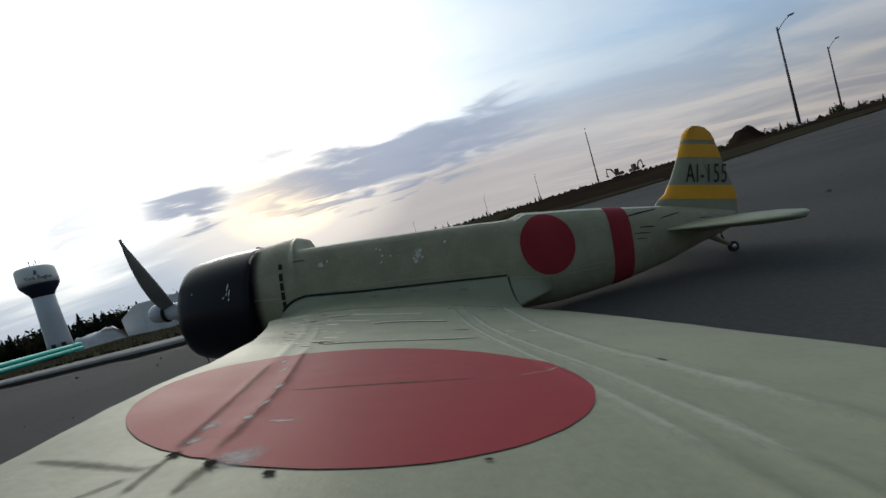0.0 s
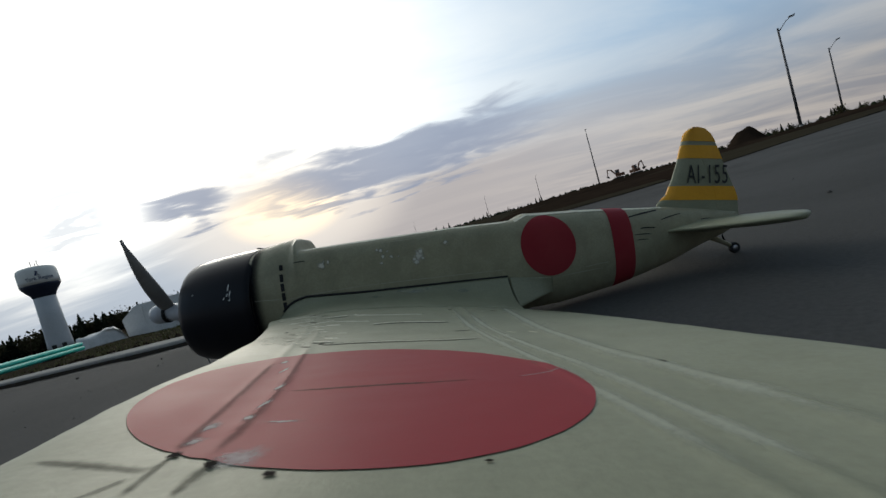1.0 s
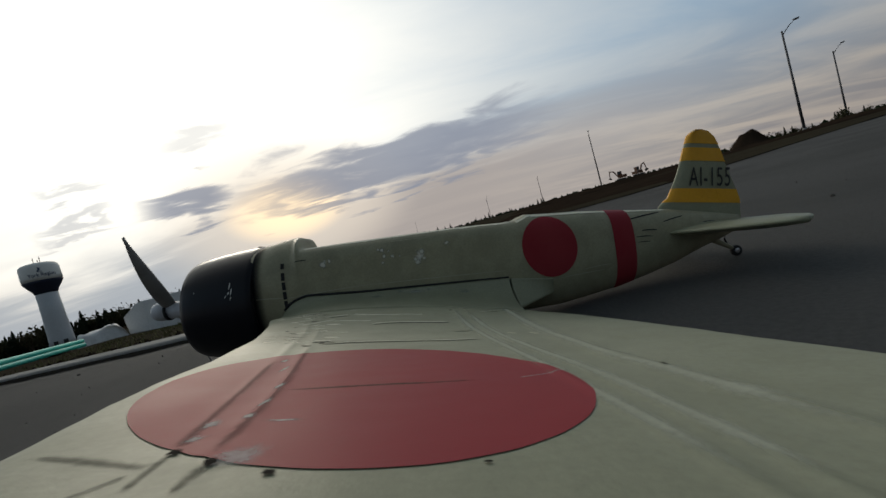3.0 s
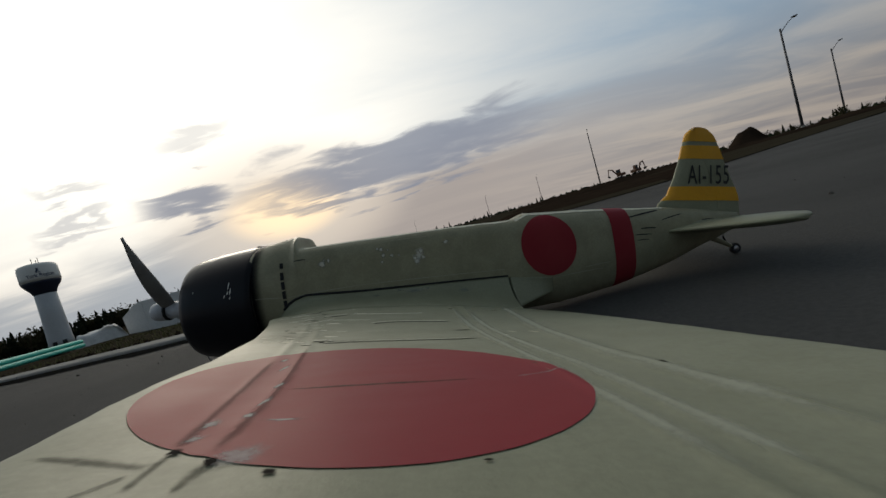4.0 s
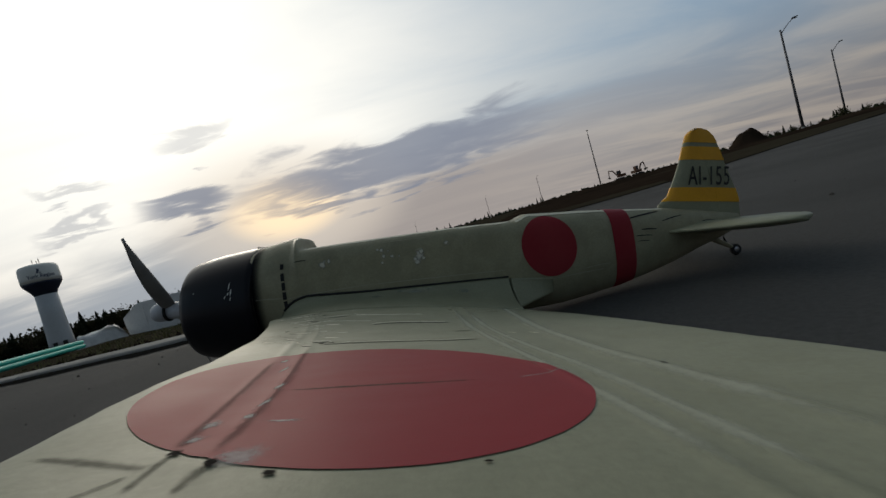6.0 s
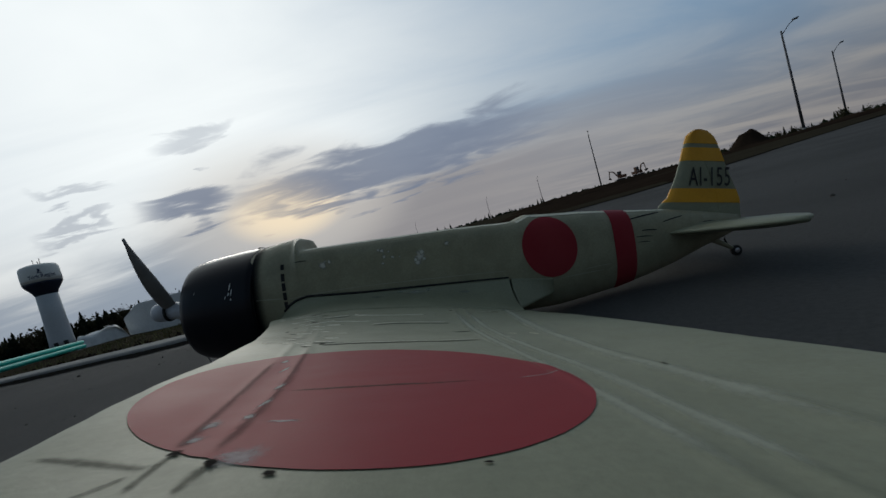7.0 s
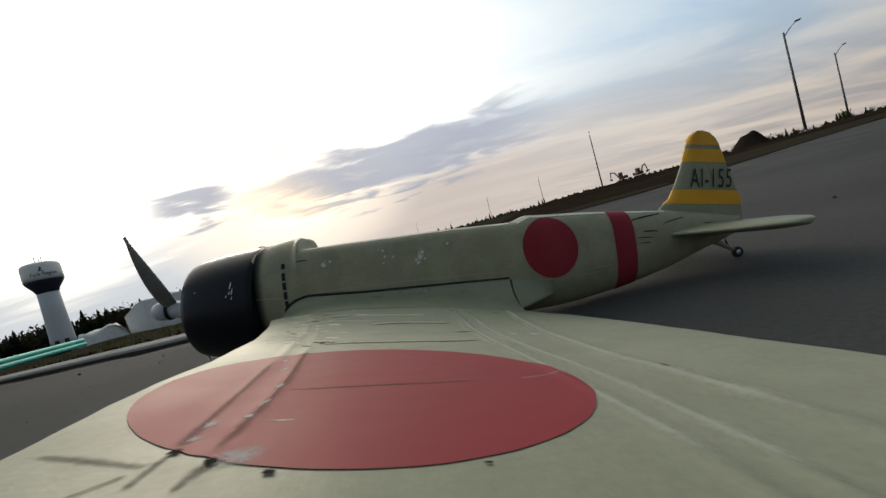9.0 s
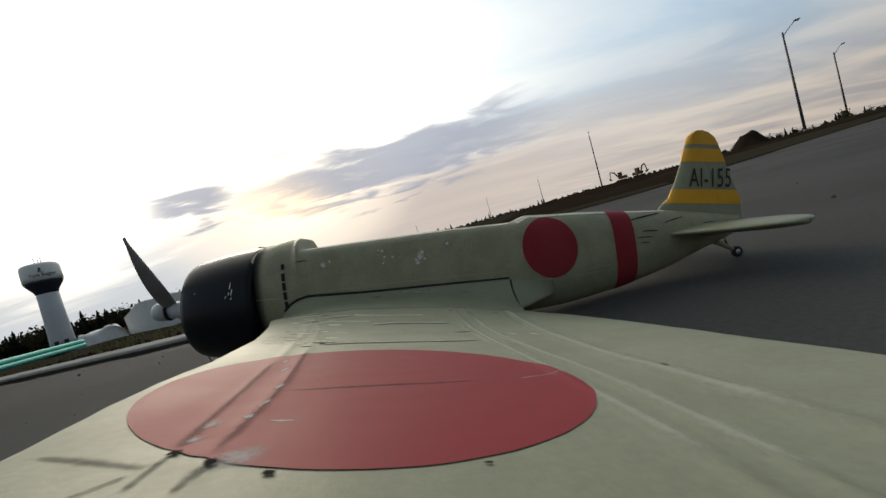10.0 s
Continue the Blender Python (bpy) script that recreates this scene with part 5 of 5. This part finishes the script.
def build_yard():
    # storage container with a sloped end
    x, y, z = at(-35.5, 41)
    box_ = base("storage_container", pose(x, y, z - 0.05, 0, 0, 24), "pale grey steel storage container with a sloped end", "container")
    bm = bmesh.new()
    outline = [(-3.0, 0.0), (-3.15, 1.85), (-2.0, 2.75), (3.2, 2.75), (3.2, 0.0)]
    rows = [[(px, w, pz) for px, pz in outline] for w in (-1.15, 1.15)]
    v = sheet(bm, rows, close_v=True)
    bm.faces.new(v[0])
    bm.faces.new(v[1])
    bmesh.ops.bevel(bm, geom=bm.edges[:], offset=0.05, segments=2, affect="EDGES")
    body = part("body", bm, M_CONTAINER, box_, "pale grey steel body", smooth=False)
    for k in range(6):
        bm = bmesh.new()
        box(bm, (0.10, 0.08, 2.6), (-1.7 + k * 0.95, -1.17, 1.35), None, 0.015)
        part("rib", bm, M_CONTAINER, body, smooth=False)
    bm = bmesh.new()
    box(bm, (0.5, 0.1, 0.16), (0.9, -1.2, 0.35), None, 0.02)
    part("latch", bm, M_TRACK, body, smooth=False)
    # heap under a pale sheet
    x, y, z = at(-42.3, 39)
    pile = base("covered_pile", pose(x, y, z - 0.1, 0, 0, 42), "material pile under a loose white sheet", "covered pile")
    bm = bmesh.new()
    rows = []
    for i in range(25):
        row = []
        for j in range(15):
            u, w = i / 24 * 2 - 1, j / 14 * 2 - 1
            h = 1.15 * min(1.0, 7.0 * (1 - abs(u)) if u < 0 else 2.6 * (1 - u)) ** 0.8 * (1 - abs(w) ** 5) ** 0.6
            h *= 0.90 + 0.12 * u + 0.22 * noise.noise(Vector((u * 2.2, w * 2.2, 5)))
            row.append((1.5 * u, 0.9 * w, max(0.0, h) + 0.06 * noise.noise(Vector((u * 8, w * 8, 1))) + 0.03 * noise.noise(Vector((u * 19, w * 19, 4)))))
        rows.append(row)
    sheet(bm, rows)
    part("sheet", bm, M_WHITE, pile, "grey plastic sheet")
    bm = bmesh.new()
    rows = []
    for i in range(17):
        t = i / 16
        u = 0.25 + 1.45 * t
        zz = 1.20 * (1 - max(0, t - 0.25) ** 1.3 * 1.35)
        rows.append([(u, -0.92 + 0.1 * noise.noise(Vector((u * 4, 0, 2))) + w * 0.25, max(0.05, zz + 0.06 * noise.noise(Vector((u * 5, w, 8))))) for w in (0, 1, 2)])
    sheet(bm, rows)
    part("flap", bm, M_WHITE, pile, "white turned-over flap")
    # signboard on two leaning posts, beside the road
    x, y, z = at(-68, 18.5)
    sign = base("sign_board", pose(x, y, z - 0.05, 0, 0, 62), "grey and green site board on two brown posts", "sign")
    bm = bmesh.new()
    box(bm, (2.4, 0.06, 1.2), (0, 0, 2.1), None, 0.01)
    board = part("board", bm, M_SIGNFACE, sign, "weathered pale board", smooth=False)
    bm = bmesh.new()
    box(bm, (2.3, 0.02, 0.3), (0, -0.035, 2.5), None, 0.004)
    part("header_bar", bm, M_SIGNGREEN, board, "green strip across the board", smooth=False)
    for w, h, px in ((1.5, 0.09, 0.1), (1.1, 0.07, -0.1), (0.8, 0.07, 0.2)):
        bm = bmesh.new()
        box(bm, (w, 0.02, h), (px, -0.035, 2.15 - (1.5 - w) * 0.4), None, 0.004)
        part("lettering_bar", bm, M_TRACK, board, "dark lettering, not readable", smooth=False)
    for s in (-0.8, 0.8):
        bm = bmesh.new()
        box(bm, (0.14, 0.14, 2.6), (s, 0.11, 1.25), None, 0.012)
        part("post", bm, M_POST, sign, "brown stained post", smooth=False)


def build_far_site():
    """Brown flat-roofed building with a pipe stack before it, far along the road."""
    x, y, z = at(61, 150)
    house = base("site_building", pose(x, y, z - 0.1, 0, 0, -25), "low brown flat-roofed building far along the road", "building")
    bm = bmesh.new()
    box(bm, (16, 9, 5.2), (0, 0, 2.6), None, 0.05)
    wall = part("wall", bm, M_BROWN, house, smooth=False)
    bm = bmesh.new()
    box(bm, (16.6, 9.6, 0.4), (0, 0, 5.4), None, 0.05)
    part("roof", bm, M_TRACK, house, "dark flat roof", smooth=False)
    for k in range(4):
        bm = bmesh.new()
        box(bm, (2.0, 0.12, 1.3), (-6 + 4 * k, -4.5, 2.9), None, 0.02)
        part("window", bm, M_GLASS, wall, smooth=False)
    bm = bmesh.new()
    box(bm, (1.2, 0.12, 2.2), (-3.9, -4.5, 1.15), None, 0.02)
    part("door", bm, M_POST, wall, smooth=False)
    bm = bmesh.new()
    spun(bm, [(0.28, 0.0), (0.32, 0.0), (0.32, 6.0), (0.28, 6.0)], 20, caps=False)
    me = mesh_from(bm, "pipe", M_TEAL)
    for k in range(5):
        x, y, z = at(59.5, 120)
        row, col = (0, k) if k < 3 else (1, k - 3)
        ob = new("pipe", me)
        ob.matrix_basis = pose(x + 0.65 * col + 0.32 * row, y, z + 0.30 + 0.56 * row, 90, 0, 0)
        ob.matrix_basis = Matrix.Translation((x, y, 0)) @ Matrix.Rotation(radians(40), 4, "Z") @ Matrix.Translation((-x, -y, 0)) @ ob.matrix_basis
        tagged(ob, "thick teal plastic pipe in a far stack beside the road", "pipe", "far stacked teal pipes")


def build_grit():
    """Loose stones on the asphalt and tufts on the verge."""
    rnd = random.Random(21)

    def pebble(bm, p, r):
        made = bmesh.ops.create_icosphere(bm, subdivisions=1, radius=1.0)["verts"]
        for v in made:
            v.co *= 1 + 0.35 * noise.noise(v.co * 1.7 + Vector(p) * 9)
        m = Matrix.Translation(p) @ Euler((rnd.uniform(0, 6), rnd.uniform(0, 6), rnd.uniform(0, 6))).to_matrix().to_4x4() @ Matrix.Diagonal((r, r * rnd.uniform(0.6, 1), r * rnd.uniform(0.4, 0.7), 1))
        bmesh.ops.transform(bm, matrix=m, verts=made)
    bm = bmesh.new()
    for k in range(420):
        p = LINE[rnd.randrange(12, len(LINE) - 14)]
        y = p.y - abs(rnd.gauss(0, 0.45)) - 0.05
        r = rnd.uniform(0.0008, 0.0026)
        pebble(bm, (p.x + rnd.uniform(-0.3, 0.3), y, r * 0.3), r)
    for k in range(160):
        r = rnd.uniform(0.001, 0.004)
        pebble(bm, (rnd.uniform(-2.5, 4), rnd.uniform(0.4, 4.0) - 0.5, r * 0.3), r)
    thing("grit", bm, M_STONE, "loose dark grit scattered on the asphalt", "grit", kind="stuff", smooth=False)
    for x, y, r in ((0.86, 0.85, 0.005), (1.55, 1.25, 0.010), (2.4, 1.9, 0.014), (-1.05, 1.35, 0.005), (-1.5, 1.5, 0.006), (-0.95, 1.2, 0.004), (1.9, 2.6, 0.010), (0.75, 1.2, 0.006)):
        bm = bmesh.new()
        pebble(bm, (0, 0, 0), r)
        thing("stone", bm, M_STONE, "small dark stone lying on the asphalt", "stone", "loose stones", smooth=False, m=pose(x, y, r * 0.4))
    bm = bmesh.new()
    for k in range(420):
        x = -rnd.uniform(0.25, 9.0)
        s = 0.15 + abs(rnd.gauss(0, 0.16)) * (1 - 0.04 * x)
        if noise.noise(Vector((x * 1.1, 0, 2))) < -0.15:
            continue
        y = terp(x, LX, LY) + s
        r = rnd.uniform(0.005, 0.015) * (1 - 0.12 * x)
        pebble(bm, (x, y, ground_z(x, y) + r * 0.15), r)
    thing("earth_clods", bm, M_EARTH, "ragged dark clods of earth heaped behind the kerb", "earth", kind="stuff", smooth=False)
    bm = bmesh.new()
    for k in range(15000):
        p = LINE[rnd.randrange(4, len(LINE) - 6)]
        x = p.x + rnd.uniform(-1.5, 1.5)
        s = 0.25 + abs(rnd.gauss(0, 5.0))
        y = terp(x, LX, LY) + s
        if x > 0.3 or noise.noise(Vector((x * 0.3, y * 0.3, 6))) < -0.12:
            continue
        h = rnd.uniform(0.010, 0.038) * (1 + s * 0.12)
        z = ground_z(x, y) - 0.005
        for j in range(3):
            a = rnd.uniform(0, 6.28)
            w = 0.003 + h * 0.05
            d = Vector((math.cos(a), math.sin(a), 0))
            q = Vector((x, y, z)) + d * rnd.uniform(0, 0.03)
            t = q + Vector((d.x * h * 0.5, d.y * h * 0.5, h))
            bm.faces.new([bm.verts.new(c) for c in (q - Vector((-d.y, d.x, 0)) * w, q + Vector((-d.y, d.x, 0)) * w, t)])
    thing("dry_grass", bm, M_GRASS, "short dry yellow-green grass on the verge", "grass", kind="stuff", smooth=False)


build_tower()
build_banks()
build_lamps()
excavator(26.2, 135, 150, 0.0)
excavator(28.2, 138, 20, 1.0)
build_pipes()
build_yard()
build_far_site()
build_trees()
build_far_woods()
build_near_wood()
build_grit()
